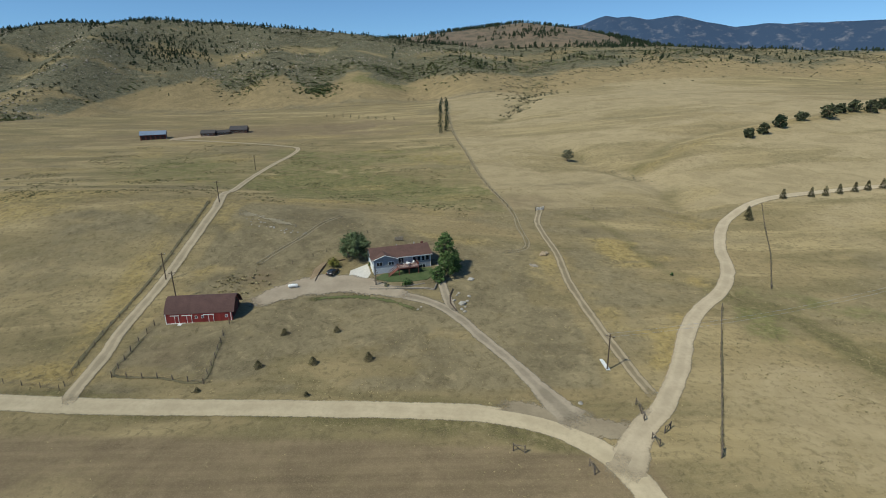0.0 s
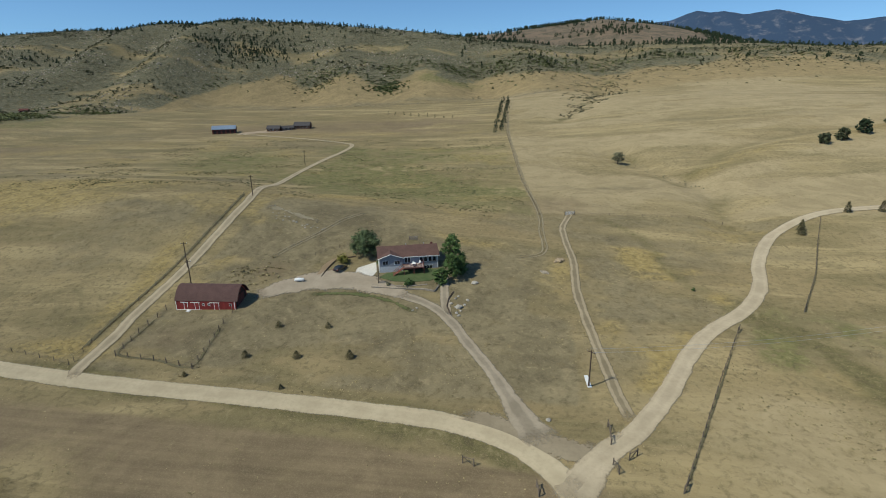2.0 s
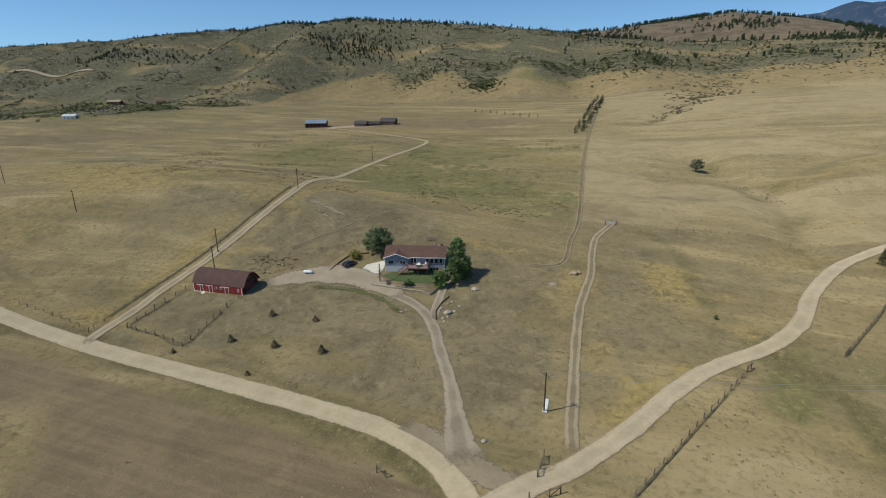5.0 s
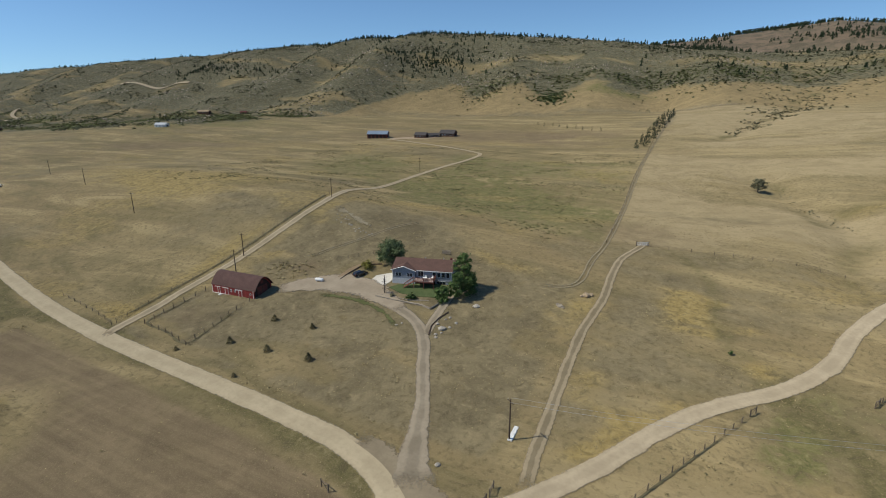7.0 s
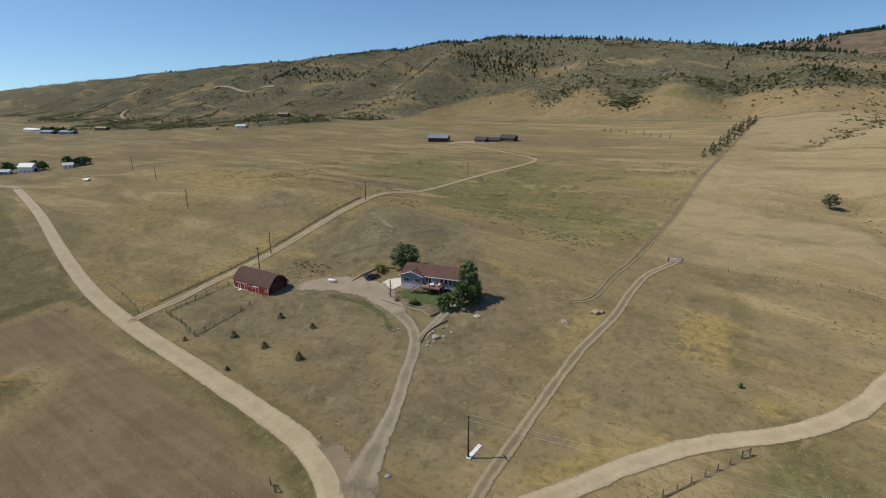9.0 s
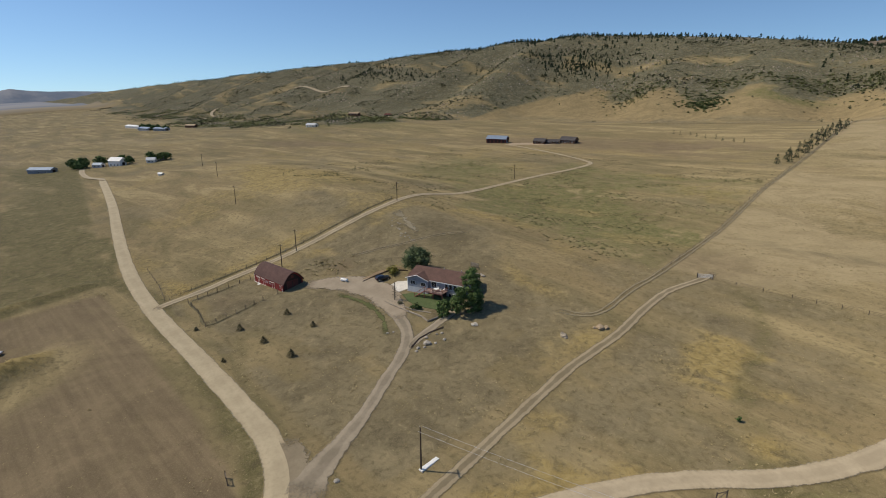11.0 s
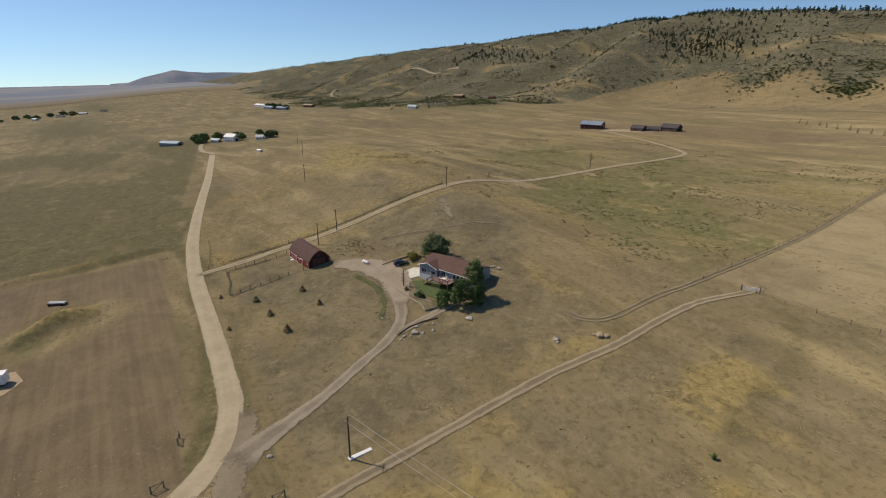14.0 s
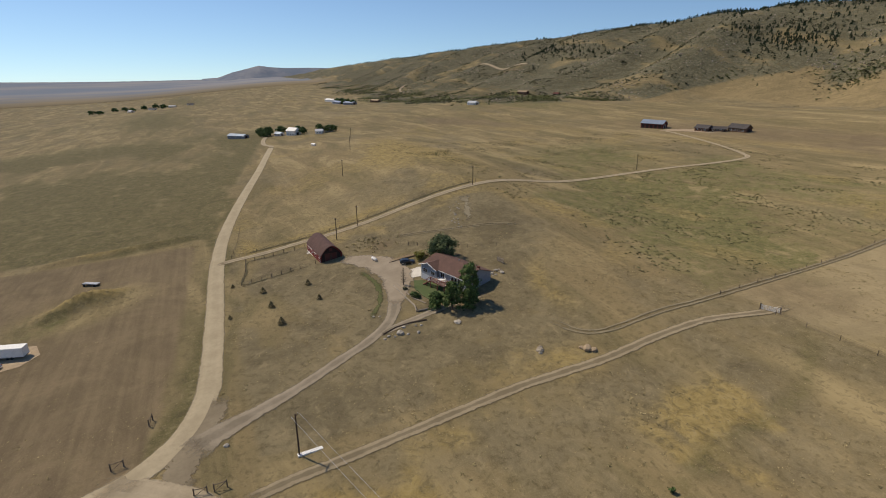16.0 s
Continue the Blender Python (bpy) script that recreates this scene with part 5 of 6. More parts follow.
def cable(name, a, b, sag, label, r=0.02):
    bm = bmesh.new()
    a, b = Vector(a), Vector(b)
    q, rings = (b - a).to_track_quat("Z", "Y"), []
    for i in range(15):
        c = a.lerp(b, i / 14) - Vector((0, 0, 4 * sag * (i / 14) * (1 - i / 14)))
        rings.append([bm.verts.new(c + q @ Vector((r * math.cos(1.5708 * k), r * math.sin(1.5708 * k), 0))) for k in range(4)])
    for lo, hi in zip(rings, rings[1:]):
        for k in range(4):
            bm.faces.new((lo[k], lo[(k + 1) % 4], hi[(k + 1) % 4], hi[k]))
    return tagged(finish(name, bm, STEEL), label, "cable", "power cables")


power_pole(33.0, 96.9, 8.2, -35, "dark wooden power pole beside the track")
LINE = [(-71.2, 128.3, 8.0), (-78.4, 138.0, 8.0), (-82.4, 188.6, 8.0), (-108.5, 302, 8.5), (-162.6, 153.6, 9.0), (-248, 180, 9.0), (-330, 202, 9.0)]
for x, y, h in LINE:
    power_pole(x, y, h, 20)


def panel_stack():
    t = thing("roofing_panels", 33.2, 96.6, 94, "stack of white ribbed metal panels lying on the grass", "panels")
    for k in range(3):
        for i in range(12):
            part("rib", boxed(0.36 * i, -0.42 + 0.04 * k, 0.1 + 0.07 * k, 0.36 * i + 0.3, 0.42, 0.16 + 0.07 * k), WHITE, t)
    for x in (0.5, 3.6):
        part("bearer", boxed(x, -0.5, -0.1, x + 0.12, 0.5, 0.098), WOOD, t)


panel_stack()
power_pole(114, 123.2, 8.2, -72)
for off in (-0.75, 0.75):
    cable("power_cable", (33.0 - 0.3 * off, 96.9 + 0.95 * off, 14.1), (114 - 0.3 * off, 123.2 + 0.95 * off, float(ground(114, 123.2)) + 8.0), 1.6, "thin power cable strung between poles")


# ---- buildings in the distance ----
def gable_roof(t, L, D, eave, rise, mat, over=0.5, thick=0.2, label=""):
    for front in (True, False):
        bm = bmesh.new()
        y0, y1 = (-over, D / 2) if front else (D + over, D / 2)
        za, zb = eave - over * rise / (D / 2), eave + rise
        a = [(-over, y0, za), (L + over, y0, za), (L + over, y1, zb), (-over, y1, zb)]
        vs = [bm.verts.new(p) for p in a] + [bm.verts.new((x, y, z + thick)) for x, y, z in a]
        for f in ((0, 1, 2, 3), (7, 6, 5, 4), (0, 4, 5, 1), (1, 5, 6, 2), (2, 6, 7, 3), (3, 7, 4, 0)):
            bm.faces.new([vs[i] for i in f])
        bmesh.ops.recalc_face_normals(bm, faces=bm.faces[:])
        part("roof", bm, mat, t, label)


def building(name, x, y, rz, L, D, eave, rise, wall, roof, label, category="building", windows=3, door=True, group=""):
    t = thing(name, x, y, rz, label, category, group)
    part("wall", prism(bmesh.new(), [(0, -2.0), (D, -2.0), (D, eave), (D / 2, eave + rise - 0.05), (0, eave)], 0, L), wall, t)
    gable_roof(t, L, D, eave, rise, roof)
    for i in range(windows):
        wx = L * (i + 0.7) / (windows + 0.4)
        w = part("window", boxed(wx - 0.7, -0.06, 0.9, wx + 0.7, -0.004, 2.1), WHITE, t)
        part("pane", boxed(wx - 0.6, -0.09, 1.0, wx + 0.6, -0.062, 2.0), GLASS, w)
    if door:
        part("door", boxed(L + 0.004, D * 0.3, 0.0, L + 0.08, D * 0.7, min(eave - 0.4, 3.4)), BOARDSHADE, t)
    return t


far_barn = building("far_barn", -247.5, 436.5, 22, 19, 10, 4.2, 2.6, BARNRED, METALROOF, "dark red barn with a blue-grey metal roof", "barn", 0)
for i in range(5):
    part("bay_door", boxed(1.0 + 3.6 * i, -0.1, 0.0, 3.4 + 3.6 * i, -0.01, 3.2), BOARDSHADE, far_barn)
for y in (2.4, 5.6):
    part("end_trim", boxed(19.085, y, 0.0, 19.14, y + 0.35, 4.2), WHITE, far_barn)
building("log_house", -205, 452.5, 10, 11, 8, 2.8, 2.2, LOG, DARKROOF, "dark log house with a grey-brown roof", "house")
building("log_house", -193.5, 457.5, 38, 11, 6.5, 2.4, 1.6, LOG, DARKROOF, "low dark log wing linking two houses", "house", 4)
building("log_house", -186, 467, 8, 14, 9, 3.2, 2.8, LOG, DARKROOF, "larger dark log house with a grey-brown roof", "house", 4)
polygon_slab("house_yard", [(-224, 434), (-205, 446), (-190, 452), (-186, 462), (-205, 464), (-226, 446)], EARTH, "pale bare yard by the log houses", 0.12)

# white farmstead at the end of the county road
FARM = "farmstead buildings"
building("metal_shed", -489, 113, 46, 20, 9, 3.6, 1.6, SIDING, METALROOF, "long shed with a pale blue metal roof", "shed", 3, group=FARM)
building("farmhouse", -458, 168, 40, 11, 9, 5.2, 2.6, WHITE, WHITE, "white two-storey farmhouse among trees", "house", 3, group=FARM)
building("farm_shed", -466, 157, 40, 8, 6, 2.8, 1.4, SIDINGPALE, METALROOF, "small grey farm shed", "shed", 2, group=FARM)
building("farm_cottage", -440, 194, 60, 7, 6, 3.0, 1.6, WHITE, SIDINGPALE, "small white cottage beside trees", "house", 2, group=FARM)
building("farm_shed", -448, 205, 60, 7, 5, 3.0, 1.6, SIDINGPALE, METALROOF, "grey shed behind trees", "shed", 1, group=FARM)
for i, (x, y, h, r) in enumerate(((-482, 146, 8, 6), (-476, 152, 9, 6.5), (-470, 150, 6, 5), (-470, 165, 9, 6), (-462, 180, 8, 5.5), (-455, 184, 7, 4.5), (-446, 200, 9, 5), (-443, 209, 7, 5.5), (-449, 214, 6, 5), (-466, 146, 5, 4))):
    tree(100 + i, x, y, h, r, LEAFDARK, "dark shade tree at the white farmstead", n=700, size=1.0)
# a ranch under the foothills
RANCH = "ranch buildings under the foothills"
for x, y, a, L, D, wall, roof, label in ((-1030, 331, 10, 36, 12, SIDINGPALE, WHITE, "long white-roofed ranch barn"), (-975, 333, 20, 24, 12, WHITE, SIDINGPALE, "pale ranch shed with white walls"),
                                         (-920, 322, 15, 26, 12, SIDING, METALROOF, "grey metal ranch shed"), (-868, 330, 30, 22, 12, SIDING, METALROOF, "blue-grey ranch house with metal roof"), (-880, 384, 20, 22, 8, LOG, EARTH, "low tan ranch shed")):
    building("ranch_building", x, y, a, L, D, 4.2, 2.0, wall, roof, label, "building", 3, group=RANCH)
for i in range(7):
    tree(130 + i, -960 + 17 * i, 341 + 7 * math.sin(i * 2.2), 8, 6, LEAFDARK, "dark tree among ranch sheds", n=160, size=2.2)
building("hillside_house", -529, 410, 24, 13, 8, 3.2, 1.8, WHITE, SIDINGPALE, "white house at the foot of the brushy slope", "house")
building("hillside_house", -650, 560, 20, 18, 8, 3.2, 1.8, LOG, EARTH, "brown house half hidden in brush", "house")
building("hillside_house", -588, 585, 20, 9, 7, 3.0, 1.8, LOG, BARNRED, "small red-brown cabin in brush", "house")
building("stock_shed", -324, 168, 30, 3.2, 2.2, 1.6, 0.5, WHITE, WHITE, "small white stock shelter on the pasture", "shed", 0)
for i in range(8):
    tree(150 + i, -1400 + 45 * math.sin(i * 1.9), -140 + 22 * i, 8, 9, LEAFDARK, "dark tree of a far shelter belt", n=120, size=3.0)
for i in range(4):
    building("plains_house", -1330 - 25 * i, -60 + 42 * i, 30 + 20 * i, 16, 9, 3.4, 2, WHITE if i % 2 else SIDINGPALE, DARKROOF if i % 2 else SIDINGPALE, "pale house far out on the plain", "house", 2, group="houses on the plain")


def trailer():
    t = thing("box_trailer", -32.8, 44.6, 255, "white box trailer parked on a dirt patch", "trailer")
    part("box", boxed(0, 0, 0.6, 6.2, 2.4, 2.9), WHITE, t)
    part("chassis", boxed(0.1, 0.2, 0.4, 7.4, 2.2, 0.595), POLEWOOD, t)
    for x in (2.6, 3.5):
        for y in (-0.02, 2.2):
            part("wheel", rod(bmesh.new(), (x, y, 0.36), (x, y + 0.22, 0.36), 0.36, 0.36, 12), RUBBER, t)


trailer()
car(-28.0, 38.0, 255, surface("pale_blue_paint", (0.42, 0.46, 0.5), (0.5, 0.54, 0.58), 1, 0.3, 0.1, 0), "pale car parked beside the trailer")
polygon_slab("trailer_pad", [(-39, 36), (-31, 33), (-25, 37), (-26.5, 44), (-31, 47), (-37, 45)], EARTH, "bare tan dirt under the trailer", 0.06)


def log_wagon():
    t = thing("log_wagon", -77.6, 48.2, 62, "old flat wagon loaded with pale boards", "wagon")
    part("bed", boxed(0, 0, 0.7, 5.2, 1.7, 0.85), WOOD, t)
    for i in range(5):
        part("board", boxed(0.2, 0.1 + 0.32 * i, 0.86, 5.0, 0.38 + 0.32 * i, 1.0 + 0.05 * (i % 2)), SIDINGPALE, t)
    for x in (0.8, 4.2):
        for y in (-0.1, 1.62):
            part("wheel", rod(bmesh.new(), (x, y, 0.38), (x, y + 0.18, 0.38), 0.42, 0.42, 12), RUBBER, t)


log_wagon()


# ---- trees along roads and fields ----
for i, (x, y, h, r) in enumerate(((177, 314, 6, 4.5), (189, 320.6, 7, 5), (206, 334, 8.5, 6), (229, 350, 6, 6), (249, 355, 10, 8), (268, 371, 7, 6), (279, 374, 9, 7), (290, 373, 9, 7), (307, 385, 8, 6.5), (322, 392, 7, 6))):
    tree(200 + i, x, y, 0.9 * h, 0.68 * r, PINE if i in (2,) else JUNIPER, "dark juniper-like tree on the straw-coloured rise", n=700, size=0.9, low=0.05)
tree(220, 73.0, 318.5, 6.5, 4.2, SAGE, "thin grey-green tree in the pasture", n=500, size=0.7)
for i, (x, y) in enumerate(((140.2, 216.6), (152.2, 217.1), (158.4, 217.7), (165.4, 219.5), (172.6, 220.6), (178.8, 221.8), (115, 195), (116.4, 198.5), (186, 223))):
    young_pine(300 + i, x, y, 4.2, "young dark pine beside the dust road", "pines along the dust road", fat=0.3, n=420)
for i in range(22):
    rng = random.Random(i)
    young_pine(330 + i, -4 + 6 * (i % 2) + rng.uniform(-1, 1), 433 + i * 8.5 + rng.uniform(-2, 2), rng.uniform(5, 8.5), "dark windbreak tree in a row along the fence", "windbreak row", PINE, "windbreak_tree", 0.28, 160)
for i in range(9):
    young_pine(360 + i, -120 + i * 9, 555 - 5 * i + 3 * math.sin(i * 4), 3.4, "young tree planted on the bare meadow", "trees on the meadow", PINE, "meadow_tree", 0.3, 90)


# ---- scattered growth and stone ----
def scatter(name, n, seed, where, shape, mat, label, category):
    """One mesh of many small clumps. where(rng) gives a place and a size or None; shape(rng, s) a clump."""
    rng = random.Random(seed)
    verts, faces, spots = [], [], []
    tries = 0
    while len(spots) < n and tries < 40 * n:
        tries += 1
        spot = where(rng)
        if spot:
            spots.append(spot)
    zs = ground(np.array([s[0] for s in spots]), np.array([s[1] for s in spots]))
    for (x, y, s), z in zip(spots, zs):
        vs, fs = shape(rng, s)
        b = len(verts)
        verts += [(x + vx, y + vy, z + vz) for vx, vy, vz in vs]
        faces += [tuple(i + b for i in f) for f in fs]
    return tagged(soup(name, verts, faces, mat), label, category, kind="stuff")


def tuft(rng, s):
    vs, fs = [], []
    for i in range(5):
        a = rng.uniform(0, 6.283)
        c, d = math.cos(a), math.sin(a)
        l, w, o = s * rng.uniform(0.7, 1.2), s * 0.32, s * 0.35
        px, py = o * rng.uniform(-1, 1), o * rng.uniform(-1, 1)
        b = len(vs)
        vs += [(px - d * w, py + c * w, -0.03), (px + d * w, py - c * w, -0.03), (px + c * l, py + d * l, l * 0.42)]
        fs.append((b, b + 1, b + 2))
    return vs, fs


def clump(rng, s, cards=14, tall=0.8):
    vs, fs = [], []
    for i in range(cards):
        a, k = rng.uniform(0, 6.283), rng.random() ** 0.5
        h = tall * s * rng.uniform(0.1, 1.0) * (1.15 - 0.6 * k)
        px, py = math.cos(a) * s * 0.6 * k, math.sin(a) * s * 0.6 * k
        w = s * rng.uniform(0.28, 0.45)
        e = rng.uniform(0, 6.283)
        cx, cy = math.cos(e) * w, math.sin(e) * w
        b = len(vs)
        vs += [(px - cx, py - cy, max(-0.1, h - w * 0.5)), (px + cx, py + cy, max(-0.1, h - w * 0.3)), (px + cy * 1.2 + rng.uniform(-.3, .3) * w, py - cx * 1.2 + rng.uniform(-.3, .3) * w, h + w * 0.4)]
        fs.append((b, b + 1, b + 2))
    return vs, fs


def far_pine(rng, s):
    vs, fs = [], []
    fat = rng.uniform(0.34, 0.6)
    b = 0
    for i in range(26):
        k = rng.random() ** 1.2
        z, a = s * (0.12 + 0.88 * k), rng.uniform(0, 6.283)
        r = s * fat * (1 - k * 0.85) * rng.uniform(0.2, 1)
        px, py, w = math.cos(a) * r, math.sin(a) * r, s * 0.15 * rng.uniform(0.7, 1.3)
        e = rng.uniform(0, 6.283)
        b = len(vs)
        vs += [(px - math.cos(e) * w, py - math.sin(e) * w, z - w * 0.5), (px + math.cos(e) * w, py + math.sin(e) * w, z - w * 0.3), (px, py, z + w * 1.1)]
        fs.append((b, b + 1, b + 2))
    b = len(vs)
    vs += [(-0.03 * s, 0, -0.5), (0.03 * s, 0, -0.5), (0, 0, s * 0.7), (0, -0.03 * s, -0.5), (0, 0.03 * s, -0.5)]
    fs += [(b, b + 1, b + 2), (b + 3, b + 4, b + 2)]
    return vs, fs


def rock_shape(rng, s):
    vs = []
    for dz, k in ((-0.3, 1.0), (0.35, 0.95), (0.75, 0.5)):
        for i in range(5):
            a = 1.2566 * i + rng.uniform(-.35, .35)
            r = s * k * rng.uniform(0.65, 1.15)
            vs.append((math.cos(a) * r, math.sin(a) * r, dz * s * rng.uniform(0.75, 1.2)))
    fs = [(r * 5 + i, r * 5 + (i + 1) % 5, r * 5 + 5 + (i + 1) % 5, r * 5 + 5 + i) for r in (0, 1) for i in range(5)]
    fs.append((10, 11, 12, 13, 14))
    return vs, fs


def on_roads(x, y):
    """True on the driven surfaces near the house."""
    for line, w in KEEP:
        for (ax, ay), (bx, by) in zip(line, line[1:]):
            dx, dy = bx - ax, by - ay
            k = max(0.0, min(1.0, ((x - ax) * dx + (y - ay) * dy) / (dx * dx + dy * dy)))
            if (x - ax - k * dx) ** 2 + (y - ay - k * dy) ** 2 < w * w:
                return True
    return -28 < x < -2 and 134 < y < 154


KEEP = [([(31, 40), (28.8, 66.8), (18.1, 79.2), (-1, 84), (-74, 88), (-114.6, 92.8), (-172.9, 104), (-250.9, 120.5)], 3.2), ([(27, 69), (39.8, 84.6), (56, 112), (76.5, 137), (92, 170), (121, 209)], 2.6),
        ([(-75, 90), (-79, 117), (-79.5, 174), (-103, 270), (-102, 352)], 2.0), ([(24, 79), (13.4, 100.2), (3, 118), (-4, 126), (-16, 131), (-29, 133), (-50, 124)], 2.6), ([(-14, 134), (-44, 133)], 5.0), ([(1, 120), (-1.5, 152)], 1.7)]


def near_grass(rng):
    x, y = rng.uniform(-130, 130), 40 + 190 * rng.random() ** 1.2
    k = noise.noise(Vector((x / 14, y / 14, 0.3))) + 0.5 * noise.noise(Vector((x / 4, y / 4, 1.3)))
    if k < rng.uniform(-0.3, 0.5) or on_roads(x, y) or (y < 80 and x < 5 and rng.random() < 0.85):
        return None
    return x, y, rng.uniform(0.14, 0.34) * (1.5 if k > 0.55 else 1)


def near_weed(rng):
    x, y = rng.uniform(-140, 150), rng.uniform(45, 330)
    k = noise.noise(Vector((x / 22, y / 22, 5.3)))
    if k < rng.uniform(0.12, 0.6) or on_roads(x, y) or y < 82:
        return None
    return x, y, rng.choice((0.2, 0.25, 0.3, 0.3, 0.4, 0.55))


def hill_growth(name, n, seed, lo, hi, cards, tall, mat, label, category, x0, x1, y0, y1, thick, bias=0.4):
    """Brush over the slope in one mesh. thick(x, y) tells how likely growth is at a place."""
    rng = np.random.default_rng(seed)
    x = x0 + (x1 - x0) * rng.random(12 * n) ** bias
    y = rng.uniform(y0, y1, 12 * n)
    keep = rng.random(12 * n) < thick(x, y)
    x, y = x[keep][:n], y[keep][:n]
    z, size = ground(x, y), lo + (hi - lo) * rng.random(len(x)) ** 2
    shape = (len(x), cards)
    a, k, s = rng.uniform(0, 6.283, shape), np.sqrt(rng.random(shape)), size[:, None]
    h = tall * s * rng.uniform(0.1, 1.0, shape) * (1.15 - 0.6 * k)
    px, py = x[:, None] + np.cos(a) * s * 0.6 * k, y[:, None] + np.sin(a) * s * 0.6 * k
    w, e = s * rng.uniform(0.28, 0.45, shape), rng.uniform(0, 6.283, shape)
    cx, cy, zz = np.cos(e) * w, np.sin(e) * w, z[:, None]
    tri = np.stack([np.stack([px - cx, py - cy, zz + np.maximum(-0.1, h - w * 0.5)], -1), np.stack([px + cx, py + cy, zz + np.maximum(-0.1, h - w * 0.3)], -1),
                    np.stack([px + cy * 1.2, py - cx * 1.2, zz + h + w * 0.4], -1)], 2).reshape(-1, 3)
    me = bpy.data.meshes.new(name)
    me.vertices.add(len(tri))
    me.vertices.foreach_set("co", tri.ravel())
    me.loops.add(len(tri))
    me.loops.foreach_set("vertex_index", np.arange(len(tri)))
    me.polygons.add(len(tri) // 3)
    me.polygons.foreach_set("loop_start", np.arange(0, len(tri), 3))
    me.update(calc_edges=True)
    me.materials.append(mat)
    return tagged(new(name, me), label, category, kind="stuff")


def sage_cover(x, y):
    return ridge_share(x, y) * (0.12 + 0.88 * smooth((mottle(x / 60, y / 30, 11.0) - 0.4) / 0.16)) * (y < 1080) * (1 - 0.9 * blob(x, y, 45, 915, 110, 20))


def shrub_cover(x, y):
    return np.clip(0.15 * (ridge_share(x, y + 30) > 0.02) + ridge_share(x, y), 0, 1) * smooth((mottle(x / 45, y / 30, 12.0) - 0.5) / 0.14) * (y < 1080) * np.where(x > 40, 0.3, 1.0)


def green_cover(x, y):
    low = np.exp(-((y - np.interp(x, [-1800, -900, -600, -480, -430, -200, 60, 300], [560, 450, 480, 520, 690, 800, 850, 860])) / 75) ** 2)
    return ridge_share(x, y + 15) * low * smooth((mottle(x / 55, y / 30, 13.0) - 0.44) / 0.12) * np.where(x > 60, 0.35, 1.0)


def meadow_weed(rng):
    x, y = rng.uniform(-240, 20), rng.uniform(195, 410)
    fence = 26 - 0.1 * (y - 203)
    if x > fence - 2 or noise.noise(Vector((x / 26, y / 18, 51))) + 0.4 * noise.noise(Vector((x / 7, y / 7, 3))) < rng.uniform(-0.05, 0.5):
        return None
    return x, y, rng.uniform(0.25, 0.8)


def slope_pine(rng):
    x = -3400 + 4300 * rng.random() ** 0.55
    crest_y = 1040 + 0.05 * min(x + 500, 0)
    kind = rng.random()
    if x < 60 and kind < 0.7:
        y = crest_y - 6 + rng.gauss(0, 13)
        if noise.noise(Vector((x / 50, 0.4, 8))) < rng.uniform(-0.9, 0.1):
            return None
    elif kind < 0.85:
        cx, cy, sx, sy = rng.choice(((-420, 890, 60, 38), (-620, 1000, 160, 25), (-860, 790, 90, 22), (-440, 870, 40, 22), (-600, 1010, 120, 25)))
        x, y = rng.gauss(cx, sx), rng.gauss(cy, sy)
    else:
        y = rng.uniform(560, 1250)
        if rng.random() > float(ridge_share(x, y)) * (0.05 if x < 0 else 0.35) or noise.noise(Vector((x / 90, y / 90, 4))) < rng.uniform(-0.2, 0.5):
            return None
    return x, y, rng.choice((2.5, 3, 3.5, 4, 4, 5, 6.5))


def plateau_pine(rng):
    x, y = rng.uniform(-100, 1500), rng.choice((rng.gauss(1040, 40), rng.uniform(820, 1050)))
    if noise.noise(Vector((x / 120, y / 60, 14))) < rng.uniform(-0.35, 0.4):
        return None
    return x, y, rng.choice((3, 4, 5, 6, 7))


def bare_hill_pine(rng):
    x, y = rng.uniform(-600, 1000), rng.uniform(1350, 2050)
    k = noise.noise(Vector((x / 160, y / 160, 21))) + (0.5 if y > 1900 else 0)
    if k < rng.uniform(-0.1, 0.6):
        return None
    return x, y, rng.uniform(6, 12)


def slope_rock(rng):
    x, y = -1700 + 1800 * rng.random() ** 0.6, rng.uniform(430, 1040)
    k = float(ridge_share(x, y))
    band = noise.noise(Vector((x / 90, y / 45, 31)))
    if k < 0.5 or band < rng.uniform(-0.05, 0.45):
        return None
    return x, y, rng.choice((0.5, 0.6, 0.8, 1.0, 1.6))


def gully_brush(rng):
    k = rng.random()
    if k < 0.018:
        y = rng.uniform(262, 338)
        x = float(np.interp(y, [252, 280, 329], [104, 98, 79])) + rng.gauss(0, 2)
        return x, y, rng.uniform(0.35, 0.8)
    if k < 0.35:
        y = 490 + 330 * rng.random() ** 0.7
        x = float(np.interp(y, [478, 596, 769, 830], [52, 88, 125, 140])) + rng.gauss(0, 3 + 0.09 * (y - 490))
    elif k < 0.62:
        x, y = rng.gauss(255, 75), rng.gauss(825, 40)
    elif k < 0.72:
        x, y = rng.gauss(540, 70), rng.gauss(815, 24)
    else:
        x, y = rng.uniform(-300, 650), rng.gauss(800, 60)
    return (x, y, rng.uniform(0.7, 2.3)) if noise.noise(Vector((x / 30, y / 30, 41))) > rng.uniform(-0.5, 0.4) else None


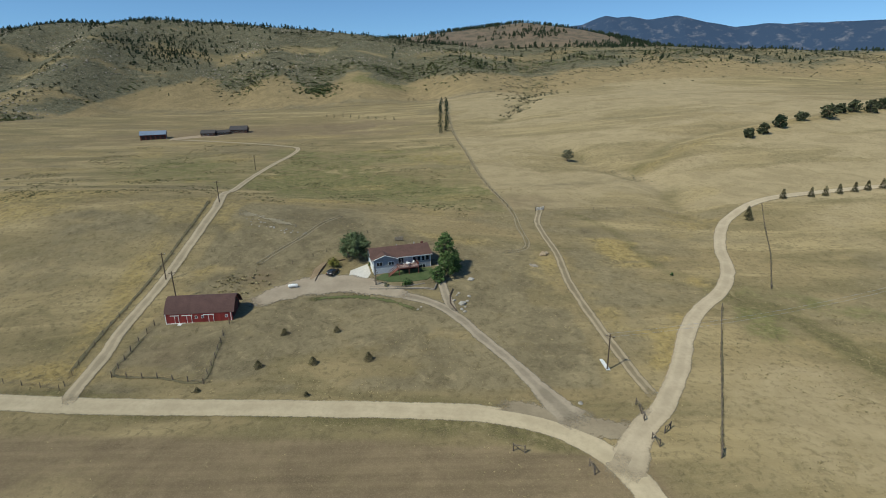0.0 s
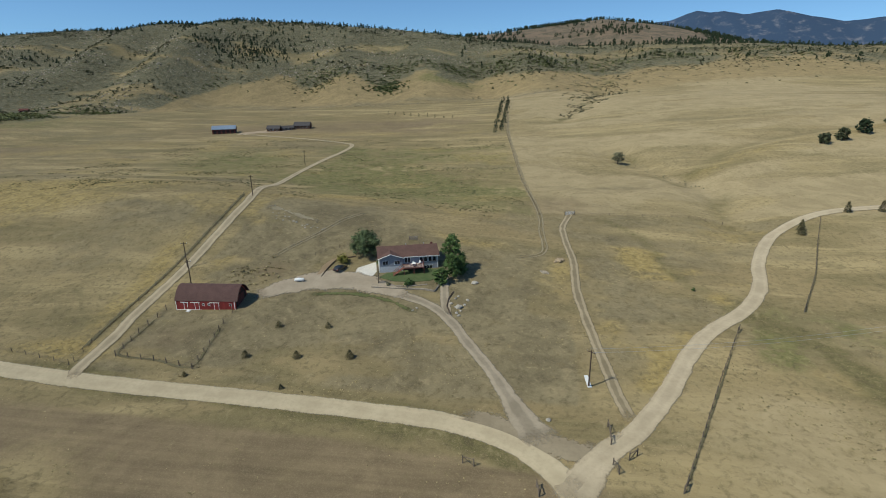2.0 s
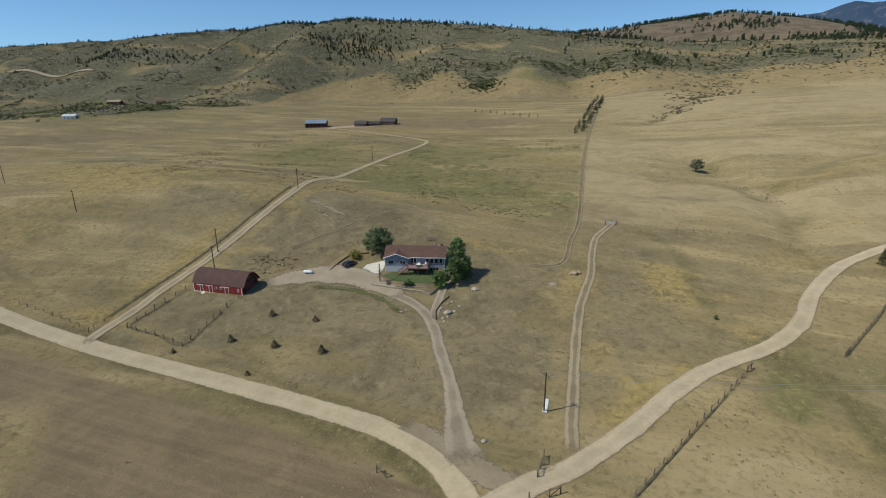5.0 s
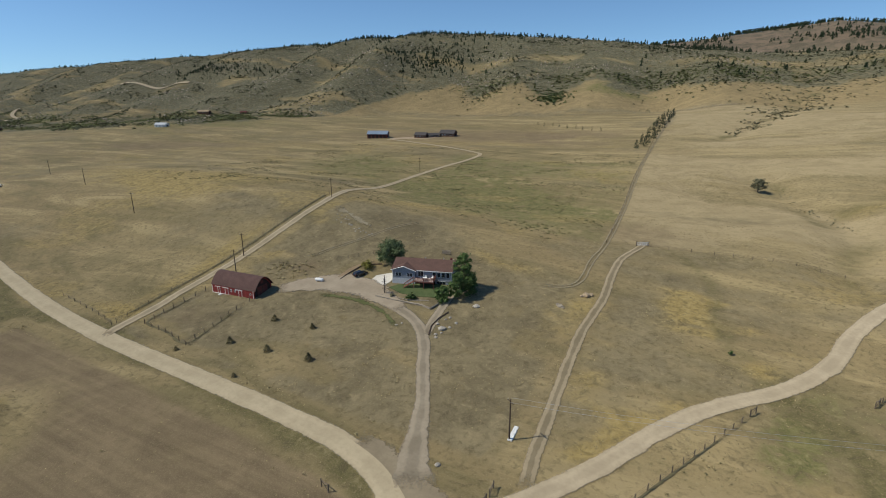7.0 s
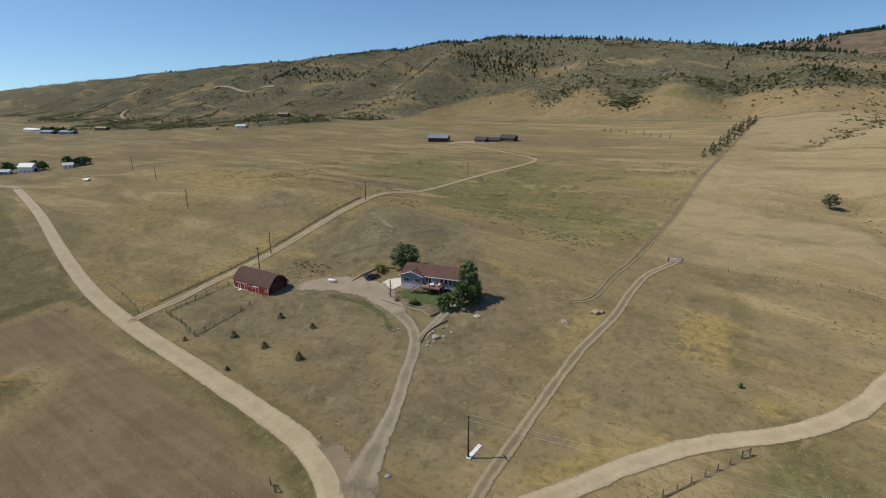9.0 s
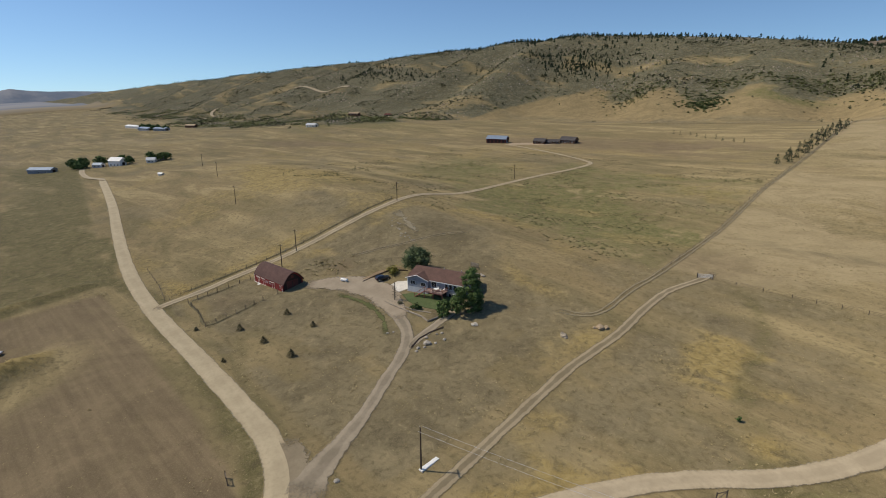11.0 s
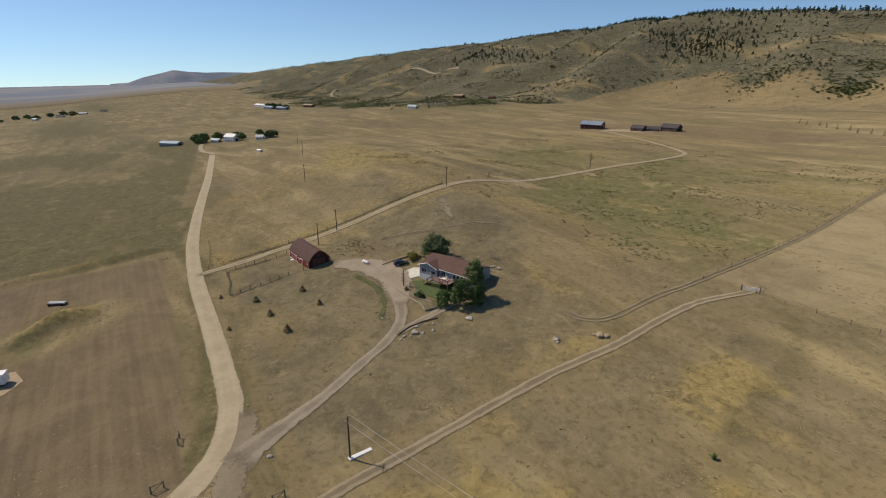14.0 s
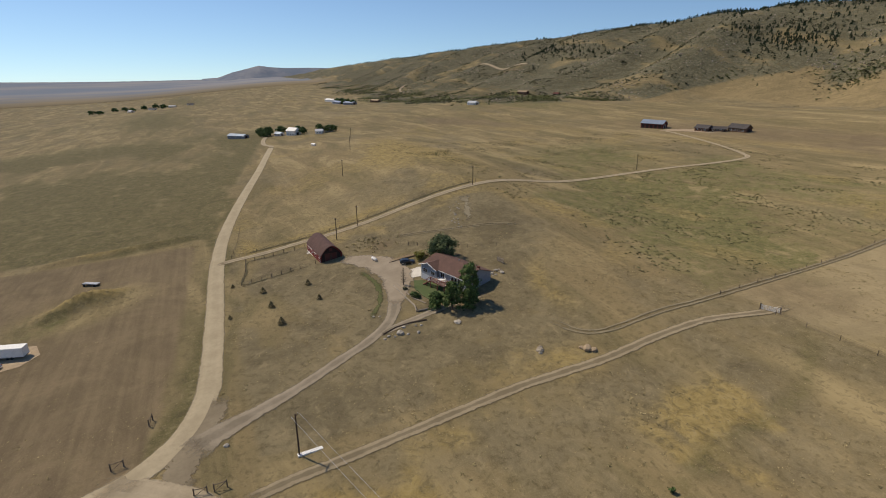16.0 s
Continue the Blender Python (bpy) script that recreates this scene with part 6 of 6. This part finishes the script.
scatter("grass_tufts", 15000, 11, near_grass, tuft, TUFT, "pale dry grass tufts over the pasture", "grass")
scatter("weeds", 2200, 12, near_weed, lambda r, s: clump(r, s, 9, 0.35), WEED, "low brown weeds in the dry grass", "weeds")
hill_growth("slope_brush", 60000, 13, 0.5, 1.9, 7, 0.7, SAGE, "grey-green brush covering the foothill slope", "brush", -2600, 700, 390, 1100, sage_cover, 0.5)
hill_growth("dark_shrubs", 12000, 23, 0.8, 3.4, 11, 0.95, SHRUB, "dark shrubs dotting the brushy slope", "brush", -2600, 700, 390, 1100, shrub_cover, 0.6)
scatter("green_thicket", 260, 17, lambda r: (r.gauss(-172, 14), r.gauss(762, 14), r.uniform(1.5, 3)), lambda r, s: clump(r, s, 12), leaf_mat("thicket_leaves", (0.06, 0.085, 0.03), (0.10, 0.12, 0.045)), "bright green thicket in a fold of the slope", "brush")
hill_growth("foothill_bushes", 15000, 20, 0.7, 3.0, 10, 0.85, leaf_mat("foothill_leaves", (0.088, 0.104, 0.040), (0.165, 0.172, 0.072)), "green bushes along the lower foothills", "brush", -1900, 420, 380, 940, green_cover, 0.75)
scatter("meadow_weeds", 5200, 27, meadow_weed, lambda r, s: clump(r, s, 7, 0.5), leaf_mat("meadow_weed_leaves", (0.085, 0.086, 0.038), (0.160, 0.146, 0.070)), "dull green weeds dotting the meadow", "weeds")
scatter("yard_brush", 70, 21, lambda r: (r.gauss(-58, 4.5), r.gauss(137, 4), r.uniform(0.3, 0.9)), lambda r, s: clump(r, s, 10, 0.6), WEED, "rank weeds and brush behind the barn", "weeds")
scatter("gully_brush", 1700, 18, gully_brush, lambda r, s: clump(r, s, 10), SAGE, "scattered brush along dry gullies", "brush")
scatter("ridge_pines", 2000, 14, slope_pine, far_pine, PINE, "dark pines along the ridge and its slope", "trees")
scatter("plateau_pines", 700, 15, plateau_pine, far_pine, PINE, "dark pines along the plateau's edge", "trees")
scatter("hill_pines", 2600, 19, bare_hill_pine, far_pine, PINE, "dark pines dotting the bare far hill", "trees")
scatter("slope_rocks", 4200, 16, slope_rock, rock_shape, ROCK, "pale rocks cropping out on the slope", "rocks")
